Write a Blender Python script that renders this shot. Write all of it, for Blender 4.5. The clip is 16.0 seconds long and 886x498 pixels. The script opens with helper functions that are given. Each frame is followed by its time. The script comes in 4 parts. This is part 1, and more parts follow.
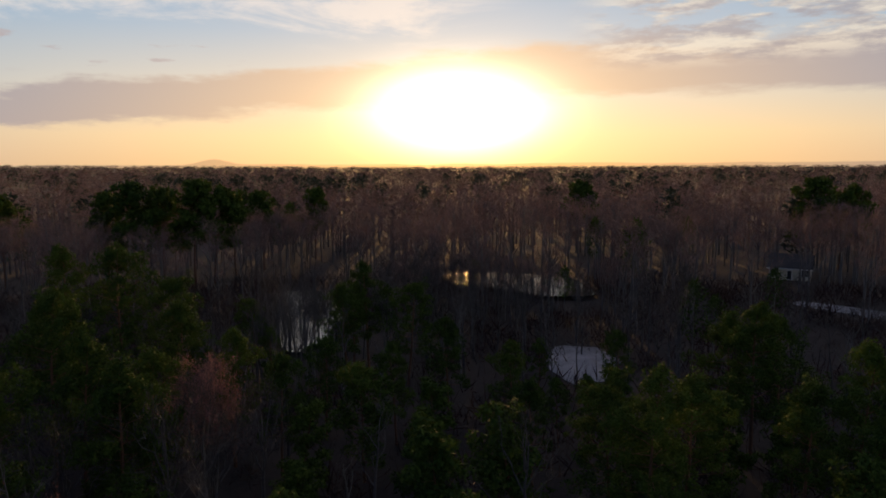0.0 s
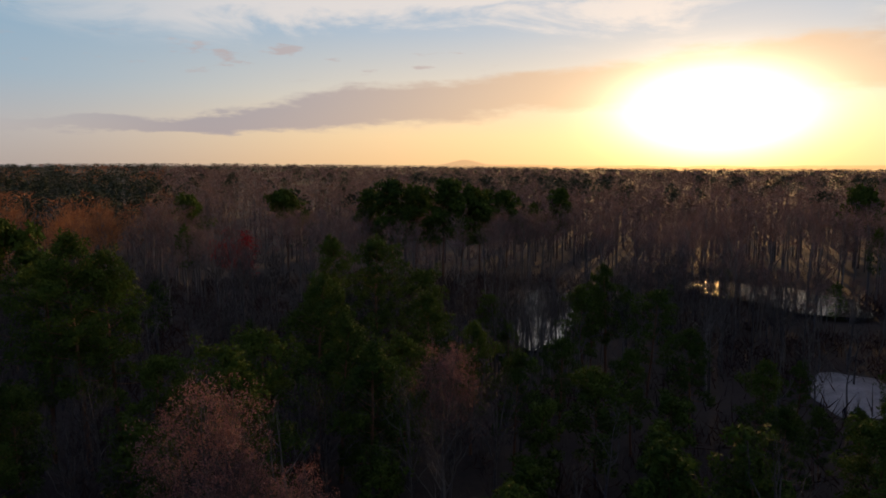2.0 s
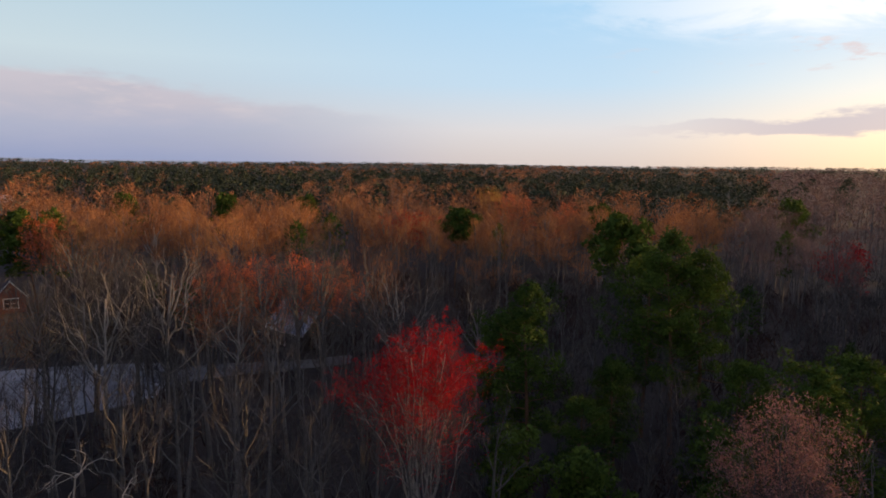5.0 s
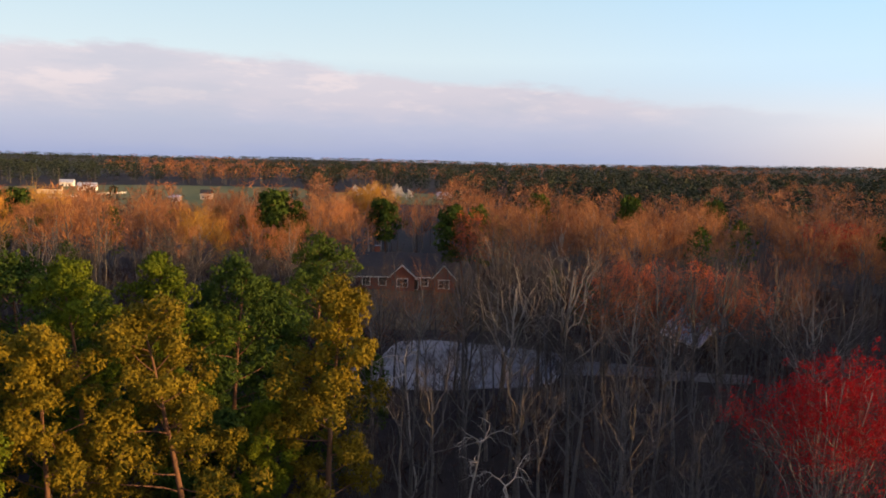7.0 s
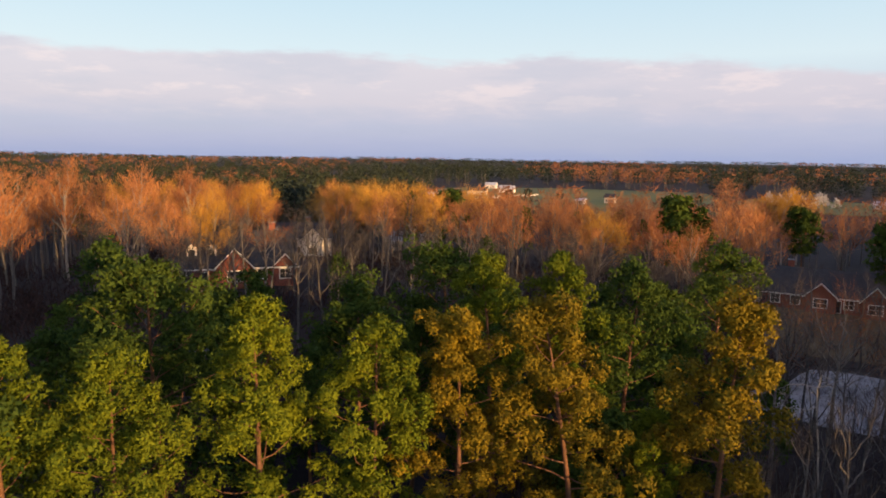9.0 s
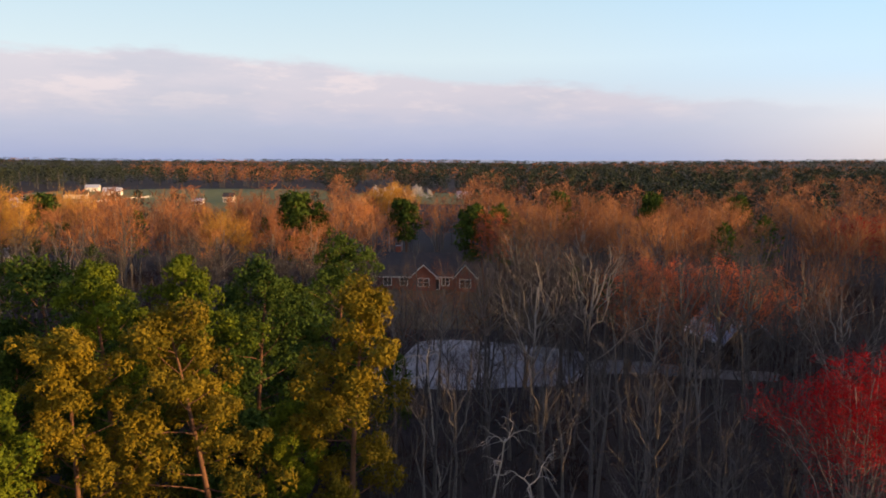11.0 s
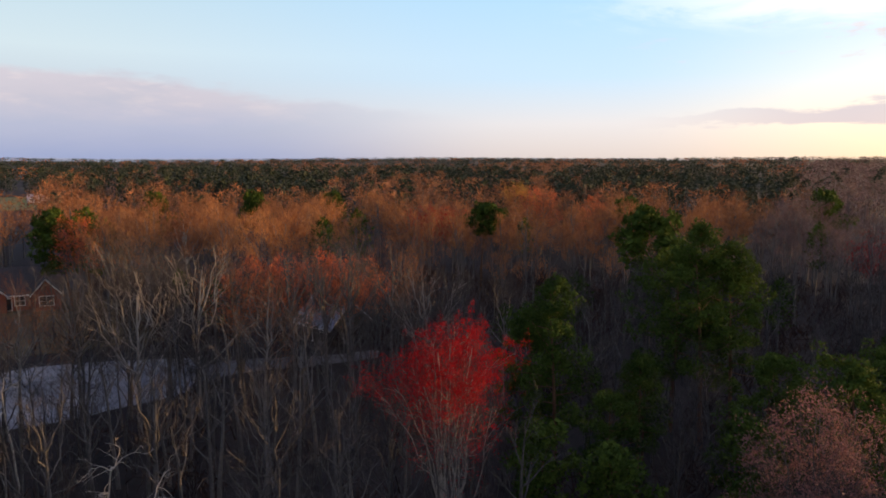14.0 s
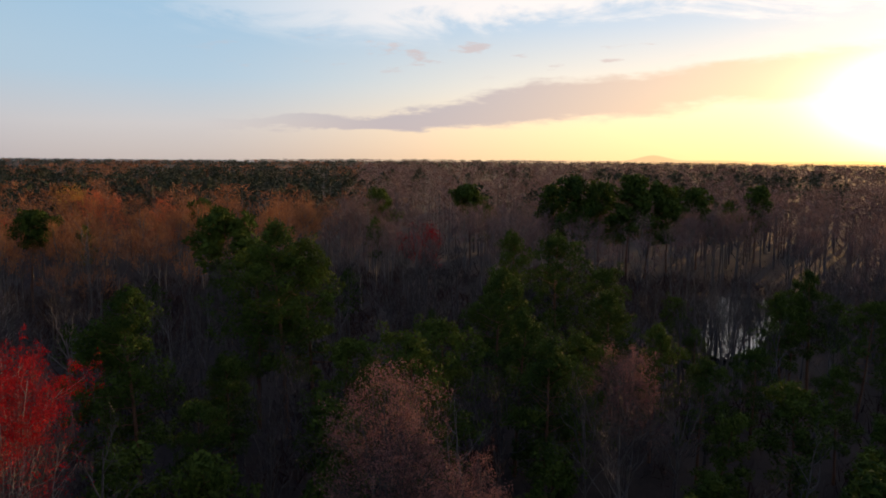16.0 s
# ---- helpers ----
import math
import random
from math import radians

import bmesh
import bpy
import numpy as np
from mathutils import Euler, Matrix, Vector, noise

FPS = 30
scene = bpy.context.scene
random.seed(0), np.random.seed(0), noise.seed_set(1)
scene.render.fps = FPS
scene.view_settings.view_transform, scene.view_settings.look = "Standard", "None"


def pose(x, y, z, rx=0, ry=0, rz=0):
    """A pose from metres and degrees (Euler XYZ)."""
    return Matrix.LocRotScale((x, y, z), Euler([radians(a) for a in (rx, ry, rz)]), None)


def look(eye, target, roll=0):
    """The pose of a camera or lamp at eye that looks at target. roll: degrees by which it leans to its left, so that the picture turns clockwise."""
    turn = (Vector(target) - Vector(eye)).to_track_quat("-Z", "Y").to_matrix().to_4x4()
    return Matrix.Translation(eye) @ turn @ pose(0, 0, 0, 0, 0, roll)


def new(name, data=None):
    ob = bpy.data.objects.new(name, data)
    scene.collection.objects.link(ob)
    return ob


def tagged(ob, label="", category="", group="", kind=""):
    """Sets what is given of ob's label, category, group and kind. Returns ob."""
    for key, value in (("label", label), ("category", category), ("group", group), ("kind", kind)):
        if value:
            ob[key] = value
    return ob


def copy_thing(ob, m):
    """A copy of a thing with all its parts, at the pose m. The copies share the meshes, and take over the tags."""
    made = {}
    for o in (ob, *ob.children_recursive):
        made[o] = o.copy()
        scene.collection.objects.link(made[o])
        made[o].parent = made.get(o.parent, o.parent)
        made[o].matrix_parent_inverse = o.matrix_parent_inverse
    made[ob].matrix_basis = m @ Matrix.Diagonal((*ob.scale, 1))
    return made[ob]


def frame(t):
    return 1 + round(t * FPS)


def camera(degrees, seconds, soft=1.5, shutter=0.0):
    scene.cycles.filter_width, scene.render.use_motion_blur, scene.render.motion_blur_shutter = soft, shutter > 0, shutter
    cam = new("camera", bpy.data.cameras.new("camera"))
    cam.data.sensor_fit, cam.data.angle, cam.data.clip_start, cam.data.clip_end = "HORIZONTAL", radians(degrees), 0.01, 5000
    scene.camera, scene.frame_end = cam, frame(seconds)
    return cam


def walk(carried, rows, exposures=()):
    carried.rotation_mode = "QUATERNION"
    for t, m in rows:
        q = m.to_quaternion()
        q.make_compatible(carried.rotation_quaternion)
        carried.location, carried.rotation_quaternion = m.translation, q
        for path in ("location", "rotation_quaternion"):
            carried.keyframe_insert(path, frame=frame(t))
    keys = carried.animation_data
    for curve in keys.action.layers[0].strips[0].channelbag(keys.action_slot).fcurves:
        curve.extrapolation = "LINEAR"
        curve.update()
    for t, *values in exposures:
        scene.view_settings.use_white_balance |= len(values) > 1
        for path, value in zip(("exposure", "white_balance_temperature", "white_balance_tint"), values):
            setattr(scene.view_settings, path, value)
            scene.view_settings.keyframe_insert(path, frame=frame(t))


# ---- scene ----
# ---------------------------------------------------------------- camera
HEIGHT = 25.0
cam = camera(65.2, 16.0, soft=1.8)
EYE = Vector((0.0, 0.0, HEIGHT))


def aim(yaw, pitch, roll):
    """Pose of the hovering camera: yaw counter-clockwise from +y, pitch up, lean to the left."""
    a, p = radians(yaw), radians(pitch)
    way = Vector((-math.sin(a) * math.cos(p), math.cos(a) * math.cos(p), math.sin(p)))
    return look(EYE, EYE + way * 10.0, roll)


TURN = [
    (0, 0.00, -6.94, -0.31), (0.5, 4.18, -6.87, -0.27), (1, 9.73, -6.82, -0.15), (1.5, 14.60, -6.84, -0.05),
    (2, 19.90, -6.83, 0.12), (2.5, 25.80, -6.82, 0.28), (3, 32.21, -6.89, 0.42), (3.5, 40.77, -6.89, 0.48),
    (4, 50.07, -6.87, 0.50), (4.2, 53.6, -6.87, 0.55), (6.3, 87.9, -7.10, 1.0), (6.5, 91.21, -7.12, 1.02),
    (7, 99.42, -7.17, 1.02), (7.5, 108.41, -7.28, 0.97), (8, 116.55, -7.34, 0.94), (8.2, 120.2, -7.34, 0.9),
    (9.2, 132.5, -7.28, 0.7), (10.3, 125.2, -7.18, 0.42), (10.5, 120.66, -7.18, 0.39), (11, 101.16, -7.23, 0.05),
    (11.5, 90.78, -7.30, -0.15), (12, 90.26, -7.29, -0.15), (12.5, 87.84, -7.29, -0.08), (13, 82.19, -7.35, -0.1),
    (13.5, 75.22, -7.38, -0.07), (14, 69.07, -7.39, -0.05), (14.5, 61.47, -7.34, 0.04), (15, 52.76, -7.26, 0.17),
    (15.5, 43.67, -7.28, 0.17), (16, 34.84, -7.22, 0.19),
]
EXPOSURE = [(0, 0.0), (2.5, 0.0), (4.0, 0.4), (6.5, 1.0), (10.5, 1.0), (12.5, 1.0), (14.0, 0.95), (15.0, 0.7), (16.0, 0.45)]
walk(cam, [(t, aim(*turn)) for t, *turn in TURN], EXPOSURE)

# ---------------------------------------------------------------- world and sun
SUN_BEARING, SUN_HEIGHT = -1.3, 4.3


def bearing(az, dist):
    """Plan position at a bearing (degrees counter-clockwise from +y) and distance."""
    a = radians(az)
    return -math.sin(a) * dist, math.cos(a) * dist


class Nodes:
    """Short hand for building a node tree."""

    def __init__(self, tree):
        self.t = tree
        tree.nodes.clear()

    def put(self, kind, **settings):
        n = self.t.nodes.new(kind)
        for key, value in settings.items():
            if key == "operation":
                n.operation = value
            elif key == "blend":
                n.data_type, n.blend_type = "RGBA", value
            elif key == "sky":
                n.sky_type = value
        return n

    def link(self, a, b):
        if isinstance(a, bpy.types.NodeSocket):
            self.t.links.new(a, b)
        else:
            b.default_value = a

    def math(self, op, a, b=0.0, c=0.0, clamp=False):
        n = self.put("ShaderNodeMath", operation=op)
        n.use_clamp = clamp
        for i, v in enumerate((a, b, c)):
            self.link(v, n.inputs[i])
        return n.outputs[0]

    def span(self, v, lo, hi, a=0.0, b=1.0):
        n = self.put("ShaderNodeMapRange")
        n.interpolation_type = "SMOOTHSTEP"
        for i, w in enumerate((v, lo, hi, a, b)):
            self.link(w, n.inputs[i])
        return n.outputs[0]

    def mix(self, f, a, b, blend="MIX"):
        n = self.put("ShaderNodeMix", blend=blend)
        for v, i in ((f, 0), (a, 6), (b, 7)):
            self.link((*v, 1.0) if isinstance(v, tuple) and len(v) == 3 else v, n.inputs[i])
        return n.outputs[2]

    def noise(self, vec, scale, detail=4.0, rough=0.55, distort=0.0):
        n = self.put("ShaderNodeTexNoise")
        if vec is not None:
            self.link(vec, n.inputs["Vector"])
        for k, v in (("Scale", scale), ("Detail", detail), ("Roughness", rough), ("Distortion", distort)):
            n.inputs[k].default_value = v
        return n.outputs["Fac"]

    def ramp(self, v, stops):
        n = self.put("ShaderNodeValToRGB")
        e = n.color_ramp.elements
        for i, (p, c) in enumerate(stops):
            el = e[i] if i < 2 else e.new(p)
            el.position, el.color = p, (*c, 1.0)
        self.link(v, n.inputs[0])
        return n.outputs[0]


def make_world():
    world = bpy.data.worlds.new("evening_sky")
    scene.world = world
    world.use_nodes = True
    n = Nodes(world.node_tree)
    xyz = n.put("ShaderNodeSeparateXYZ")
    way = n.put("ShaderNodeTexCoord").outputs["Generated"]
    n.link(way, xyz.inputs[0])
    x, y, z = xyz.outputs
    el = n.math("MULTIPLY", n.math("ARCSINE", z), 57.2958)
    az = n.math("MULTIPLY", n.math("ARCTAN2", n.math("MULTIPLY", x, -1.0), y), 57.2958)
    # clear sky: warm towards the sun, cool and lilac away from it
    up = n.math("DIVIDE", el, 40.0, clamp=True)
    warm = n.ramp(up, [(0.0, (0.95, 0.62, 0.33)), (0.06, (1.0, 0.72, 0.42)), (0.14, (0.80, 0.70, 0.58)), (0.26, (0.46, 0.56, 0.68)),
                       (0.38, (0.30, 0.46, 0.66)), (0.60, (0.024, 0.07, 0.24))])
    mild = n.ramp(up, [(0.0, (0.47, 0.41, 0.39)), (0.07, (0.50, 0.48, 0.50)), (0.16, (0.36, 0.48, 0.60)), (0.36, (0.26, 0.44, 0.62)),
                       (0.60, (0.022, 0.068, 0.24))])
    cool = n.ramp(up, [(0.0, (0.24, 0.27, 0.38)), (0.10, (0.33, 0.36, 0.43)), (0.20, (0.40, 0.47, 0.51)), (0.38, (0.30, 0.42, 0.50)),
                       (0.60, (0.020, 0.066, 0.24))])
    away = n.math("ABSOLUTE", n.math("SUBTRACT", az, SUN_BEARING))
    sky = n.mix(n.span(away, 58.0, 20.0), mild, warm)
    sky = n.mix(n.span(away, 55.0, 105.0), sky, cool)
    # clouds
    flat = n.put("ShaderNodeVectorMath", operation="MULTIPLY")
    n.link(way, flat.inputs[0])
    flat.inputs[1].default_value = (1.0, 1.0, 4.5)
    streak = flat.outputs[0]
    big = n.noise(streak, 3.2, 6.0, 0.6)
    fine = n.noise(streak, 11.0, 6.0, 0.62)
    ragged = n.math("ADD", n.math("MULTIPLY", n.math("SUBTRACT", big, 0.5), 7.0), n.math("MULTIPLY", n.math("SUBTRACT", fine, 0.5), 3.4))
    # lilac bank away from the sun
    top = n.span(az, 55.0, 122.0, 3.2, 7.9)
    bank = n.math("MULTIPLY", n.span(n.math("SUBTRACT", n.math("ADD", el, n.math("MULTIPLY", ragged, 0.5)), top), 0.35, -0.55), n.span(az, 64.0, 90.0))
    lilac = n.ramp(n.math("DIVIDE", n.math("ADD", el, n.math("MULTIPLY", ragged, 0.35)), 11.0, clamp=True),
                   [(0.0, (0.20, 0.24, 0.38)), (0.22, (0.27, 0.29, 0.40)), (0.40, (0.37, 0.34, 0.40)), (0.75, (0.42, 0.38, 0.42)), (1.0, (0.41, 0.39, 0.43))])
    lilac = n.mix(n.math("MULTIPLY", n.span(fine, 0.50, 0.66), n.span(el, 2.5, 6.0, 0.0, 0.6)), lilac, (0.52, 0.43, 0.44))
    lilac = n.mix(n.math("MULTIPLY", n.span(big, 0.52, 0.34), 0.35), lilac, (0.27, 0.29, 0.37))
    sky = n.mix(n.math("MULTIPLY", bank, 0.93), sky, lilac)
    # mauve band that runs in towards the sun
    mid = n.span(az, -12.0, 58.0, 7.2, 2.6)
    half = n.span(az, 0.0, 55.0, 2.0, 0.5)
    dist = n.math("DIVIDE", n.math("ABSOLUTE", n.math("SUBTRACT", n.math("ADD", el, n.math("MULTIPLY", ragged, 0.55)), mid)), half)
    band = n.math("MULTIPLY", n.math("MULTIPLY", n.span(dist, 1.25, 0.7), n.span(az, 56.0, 38.0)), n.span(az, -60.0, -45.0))
    sky = n.mix(n.math("MULTIPLY", band, 0.85), sky, n.mix(n.span(away, 40.0, 8.0), (0.36, 0.33, 0.40), (0.66, 0.46, 0.34)))
    # grey heaps of cloud to the far side of the sun
    heap = n.math("MULTIPLY", n.span(n.math("ADD", n.noise(streak, 9.0, 7.0, 0.62), n.math("MULTIPLY", big, 0.35)), 0.60, 0.74), n.span(az, -9.0, -17.0))
    heap = n.math("MULTIPLY", heap, n.span(el, 6.8, 8.6))
    sky = n.mix(n.math("MULTIPLY", heap, 0.8), sky, n.mix(n.span(fine, 0.40, 0.62), (0.40, 0.36, 0.40), (0.92, 0.80, 0.66)))
    # small dark cloudlets under the wisps
    small = n.math("MULTIPLY", n.span(n.noise(streak, 14.0, 6.0, 0.55), 0.60, 0.70), n.math("MULTIPLY", n.span(el, 6.4, 7.6), n.span(el, 10.5, 9.0)))
    small = n.math("MULTIPLY", small, n.math("MULTIPLY", n.span(away, 60.0, 40.0), n.span(az, 14.0, 20.0)))
    sky = n.mix(n.math("MULTIPLY", small, 0.8), sky, (0.50, 0.42, 0.44))
    # white wisps higher up
    lean = n.math("ADD", el, n.math("MULTIPLY", az, 0.05))
    wisp = n.math("MULTIPLY", n.span(n.math("ADD", n.noise(streak, 4.6, 8.0, 0.64, 0.5), n.span(lean, 10.0, 16.0, 0.0, 0.22)), 0.50, 0.72), n.span(el, 8.4, 11.0))
    wisp = n.math("MULTIPLY", wisp, n.math("MULTIPLY", n.span(away, 66.0, 30.0), n.span(az, -8.0, 4.0)))
    sky = n.mix(n.math("MULTIPLY", wisp, 0.9), sky, (0.86, 0.79, 0.76))
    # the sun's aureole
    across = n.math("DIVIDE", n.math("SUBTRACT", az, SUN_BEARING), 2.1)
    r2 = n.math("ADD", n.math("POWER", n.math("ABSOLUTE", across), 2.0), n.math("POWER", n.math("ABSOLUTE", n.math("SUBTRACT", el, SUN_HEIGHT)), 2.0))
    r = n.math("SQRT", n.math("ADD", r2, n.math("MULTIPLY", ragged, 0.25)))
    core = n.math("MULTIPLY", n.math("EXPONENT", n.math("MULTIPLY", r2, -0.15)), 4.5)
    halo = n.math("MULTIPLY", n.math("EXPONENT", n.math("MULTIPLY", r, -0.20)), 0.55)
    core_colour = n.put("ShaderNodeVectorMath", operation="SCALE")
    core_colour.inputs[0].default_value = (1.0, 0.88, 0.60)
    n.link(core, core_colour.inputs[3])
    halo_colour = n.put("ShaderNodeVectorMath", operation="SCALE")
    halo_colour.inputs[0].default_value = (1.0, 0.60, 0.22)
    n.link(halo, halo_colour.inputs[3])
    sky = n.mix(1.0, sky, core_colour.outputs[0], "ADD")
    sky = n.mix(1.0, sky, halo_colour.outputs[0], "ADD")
    # pale hazy ridge along the horizon, with one low hill
    ridge = n.math("ADD", n.math("MULTIPLY", n.math("SUBTRACT", n.noise(way, 9.0, 3.0, 0.5), 0.5), 0.5), 0.06)
    hill = n.math("MULTIPLY", n.math("EXPONENT", n.math("MULTIPLY", n.math("POWER", n.math("ABSOLUTE", n.math("SUBTRACT", az, 18.2)), 2.0), -0.55)), 0.42)
    land = n.span(n.math("SUBTRACT", el, n.math("ADD", ridge, hill)), 0.06, -0.06)
    haze = n.mix(n.span(away, 60.0, 5.0), (0.22, 0.23, 0.29), (0.62, 0.40, 0.22))
    sky = n.mix(n.math("MULTIPLY", land, 0.75), sky, haze)
    clear = n.put("ShaderNodeTexSky", sky="NISHITA")
    clear.sun_disc = False
    clear.sun_elevation, clear.sun_rotation = radians(SUN_HEIGHT), radians(-SUN_BEARING)
    one, two = n.put("ShaderNodeBackground"), n.put("ShaderNodeBackground")
    n.link(clear.outputs[0], one.inputs[0])
    one.inputs[1].default_value = 0.012
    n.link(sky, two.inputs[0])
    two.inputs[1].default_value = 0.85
    both, out = n.put("ShaderNodeAddShader"), n.put("ShaderNodeOutputWorld")
    n.link(one.outputs[0], both.inputs[0])
    n.link(two.outputs[0], both.inputs[1])
    n.link(both.outputs[0], out.inputs[0])


make_world()
sun = new("sun", bpy.data.lights.new("sun", "SUN"))
sun.data.energy, sun.data.angle, sun.data.color = 5.0, radians(0.6), (1.0, 0.55, 0.20)
sx, sy = bearing(SUN_BEARING, 1000.0 * math.cos(radians(SUN_HEIGHT)))
sun.matrix_world = look((sx, sy, 1000.0 * math.sin(radians(SUN_HEIGHT))), (0, 0, 0))


# ---------------------------------------------------------------- materials
def material(name, dark, light, scale=3.0, rough=0.85, through_light=0.0, per_thing=0.0, per_piece=0.0, bump=0.0, patch=0.0, spec=0.25, metal=0.0):
    """A surface between two colours: fine grain, slow patches, and differences from thing to thing or piece to piece."""
    m = bpy.data.materials.new(name)
    m.use_nodes = True
    n = Nodes(m.node_tree)
    where = n.put("ShaderNodeNewGeometry")
    grain = n.noise(where.outputs["Position"], scale, 5.0, 0.6)
    slow = n.noise(where.outputs["Position"], 0.11 * min(scale, 3.0) / 3.0 + 0.05, 3.0, 0.5)
    speck = n.noise(where.outputs["Position"], scale * 8.0, 3.0, 0.65)
    f = n.math("ADD", n.math("MULTIPLY", n.math("SUBTRACT", grain, 0.5), 1.3), 0.5)
    f = n.math("ADD", f, n.math("MULTIPLY", n.math("SUBTRACT", speck, 0.5), 0.9))
    f = n.math("ADD", f, n.math("MULTIPLY", n.math("SUBTRACT", slow, 0.5), patch))
    if per_thing:
        f = n.math("ADD", f, n.math("MULTIPLY", n.math("SUBTRACT", n.put("ShaderNodeObjectInfo").outputs["Random"], 0.5), per_thing))
    if per_piece:
        f = n.math("ADD", f, n.math("MULTIPLY", n.math("SUBTRACT", where.outputs["Random Per Island"], 0.5), per_piece), clamp=True)
    col = n.mix(n.math("ADD", f, 0.0, clamp=True), dark, light)
    b = n.put("ShaderNodeBsdfPrincipled")
    n.link(col, b.inputs["Base Color"])
    b.inputs["Roughness"].default_value = rough
    b.inputs["Specular IOR Level"].default_value = spec
    b.inputs["Metallic"].default_value = metal
    if bump:
        bm = n.put("ShaderNodeBump")
        bm.inputs["Strength"].default_value, bm.inputs["Distance"].default_value = bump, 0.02
        n.link(grain, bm.inputs["Height"])
        n.link(bm.outputs[0], b.inputs["Normal"])
    out = n.put("ShaderNodeOutputMaterial")
    if through_light:
        tr, mx = n.put("ShaderNodeBsdfTranslucent"), n.put("ShaderNodeMixShader")
        n.link(col, tr.inputs[0])
        mx.inputs[0].default_value = through_light
        n.link(b.outputs[0], mx.inputs[1])
        n.link(tr.outputs[0], mx.inputs[2])
        n.link(mx.outputs[0], out.inputs[0])
    else:
        n.link(b.outputs[0], out.inputs[0])
    return m


BARK = material("grey_bark", (0.028, 0.028, 0.030), (0.15, 0.142, 0.138), 6.0, 0.9, per_thing=0.6, bump=0.4)
TWIG = material("bare_twigs", (0.15, 0.060, 0.032), (0.52, 0.235, 0.085), 1.2, 0.85, 0.12, per_thing=0.9, per_piece=0.5, patch=0.9)
# Yellower copy of the bare twigs: gold of front sunlight put into the colour.
SUNGOLDTWIG = material("sun_gold_twigs", (0.25, 0.125, 0.022), (0.60, 0.34, 0.052), 1.2, 0.85, 0.12, per_thing=0.5, per_piece=0.5, patch=0.7)
# Darker, cooler copy of the bare twigs: shade is put into the colour.
SHADETWIG = material("shade_grey_twigs", (0.020, 0.019, 0.021), (0.088, 0.080, 0.080), 1.2, 0.85, 0.1, per_thing=0.7, per_piece=0.5, patch=0.5)
LIMBARK = material("weathered_pale_bark", (0.060, 0.057, 0.056), (0.30, 0.275, 0.25), 2.2, 0.9, per_thing=0.6, bump=0.3, patch=0.8)
PALEBARK = material("pale_dead_bark", (0.17, 0.158, 0.145), (0.42, 0.39, 0.35), 3.0, 0.85, bump=0.3)
PINEBARK = material("pine_bark", (0.055, 0.032, 0.022), (0.19, 0.10, 0.06), 7.0, 0.9, bump=0.5)
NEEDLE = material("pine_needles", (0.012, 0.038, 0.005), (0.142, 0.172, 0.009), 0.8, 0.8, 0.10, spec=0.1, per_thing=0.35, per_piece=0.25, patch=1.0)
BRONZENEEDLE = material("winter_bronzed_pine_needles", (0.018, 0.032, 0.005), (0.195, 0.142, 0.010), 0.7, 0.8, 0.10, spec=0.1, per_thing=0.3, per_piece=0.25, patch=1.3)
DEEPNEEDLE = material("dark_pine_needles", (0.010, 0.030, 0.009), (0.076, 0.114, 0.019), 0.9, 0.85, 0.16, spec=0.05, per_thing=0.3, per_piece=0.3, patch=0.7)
REDBUD = material("red_maple_buds", (0.115, 0.004, 0.008), (0.44, 0.014, 0.020), 1.1, 0.8, 0.15, per_piece=0.6, per_thing=0.3, patch=0.8, spec=0.05)
RUSTBUD = material("rust_buds", (0.42, 0.075, 0.030), (0.82, 0.22, 0.065), 1.5, 0.7, 0.15, per_piece=0.7, per_thing=0.5)
PINKBUD = material("pink_buds", (0.075, 0.042, 0.046), (0.29, 0.145, 0.130), 1.1, 0.75, 0.25, per_piece=0.7, per_thing=0.3, patch=0.6)
WHITEBUD = material("white_blossom", (0.45, 0.42, 0.40), (0.75, 0.72, 0.68), 1.5, 0.75, 0.3, per_piece=0.7)
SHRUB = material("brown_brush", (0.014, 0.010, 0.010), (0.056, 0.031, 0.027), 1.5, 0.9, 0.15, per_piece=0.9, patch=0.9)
FARWOOD = material("far_bare_woods", (0.105, 0.050, 0.032), (0.40, 0.175, 0.075), 0.25, 0.9, 0.12, per_piece=0.6, patch=1.2)
# Bare twigs seen against the sun: the backlit tone is put into the colour.
BACKLITTWIG = material("backlit_mauve_twigs", (0.075, 0.052, 0.052), (0.25, 0.165, 0.145), 0.6, 0.9, 0.14, per_piece=0.6, patch=1.2)
FARPINE = material("far_pine_woods", (0.014, 0.026, 0.020), (0.046, 0.060, 0.036), 0.25, 0.85, 0.12, per_piece=0.5, patch=0.9)
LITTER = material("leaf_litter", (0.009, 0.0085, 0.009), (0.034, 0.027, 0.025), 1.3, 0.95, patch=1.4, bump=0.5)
LAWN = material("winter_lawn", (0.055, 0.043, 0.024), (0.125, 0.098, 0.052), 1.1, 0.95, patch=1.0, bump=0.3)
MEADOW = material("green_meadow", (0.09, 0.11, 0.03), (0.20, 0.19, 0.07), 0.3, 0.95, patch=1.0)
CONCRETE = material("worn_concrete", (0.085, 0.092, 0.105), (0.27, 0.275, 0.295), 0.35, 0.85, patch=2.2, bump=0.2)
ASPHALT = material("grey_asphalt", (0.055, 0.055, 0.058), (0.16, 0.16, 0.165), 1.2, 0.85, patch=1.2)
BRICK = material("red_brick", (0.13, 0.045, 0.035), (0.28, 0.10, 0.075), 3.0, 0.9, patch=0.5, bump=0.3)
SHINGLE = material("dark_shingles", (0.018, 0.020, 0.024), (0.055, 0.056, 0.062), 2.5, 0.85, patch=0.6, bump=0.4)
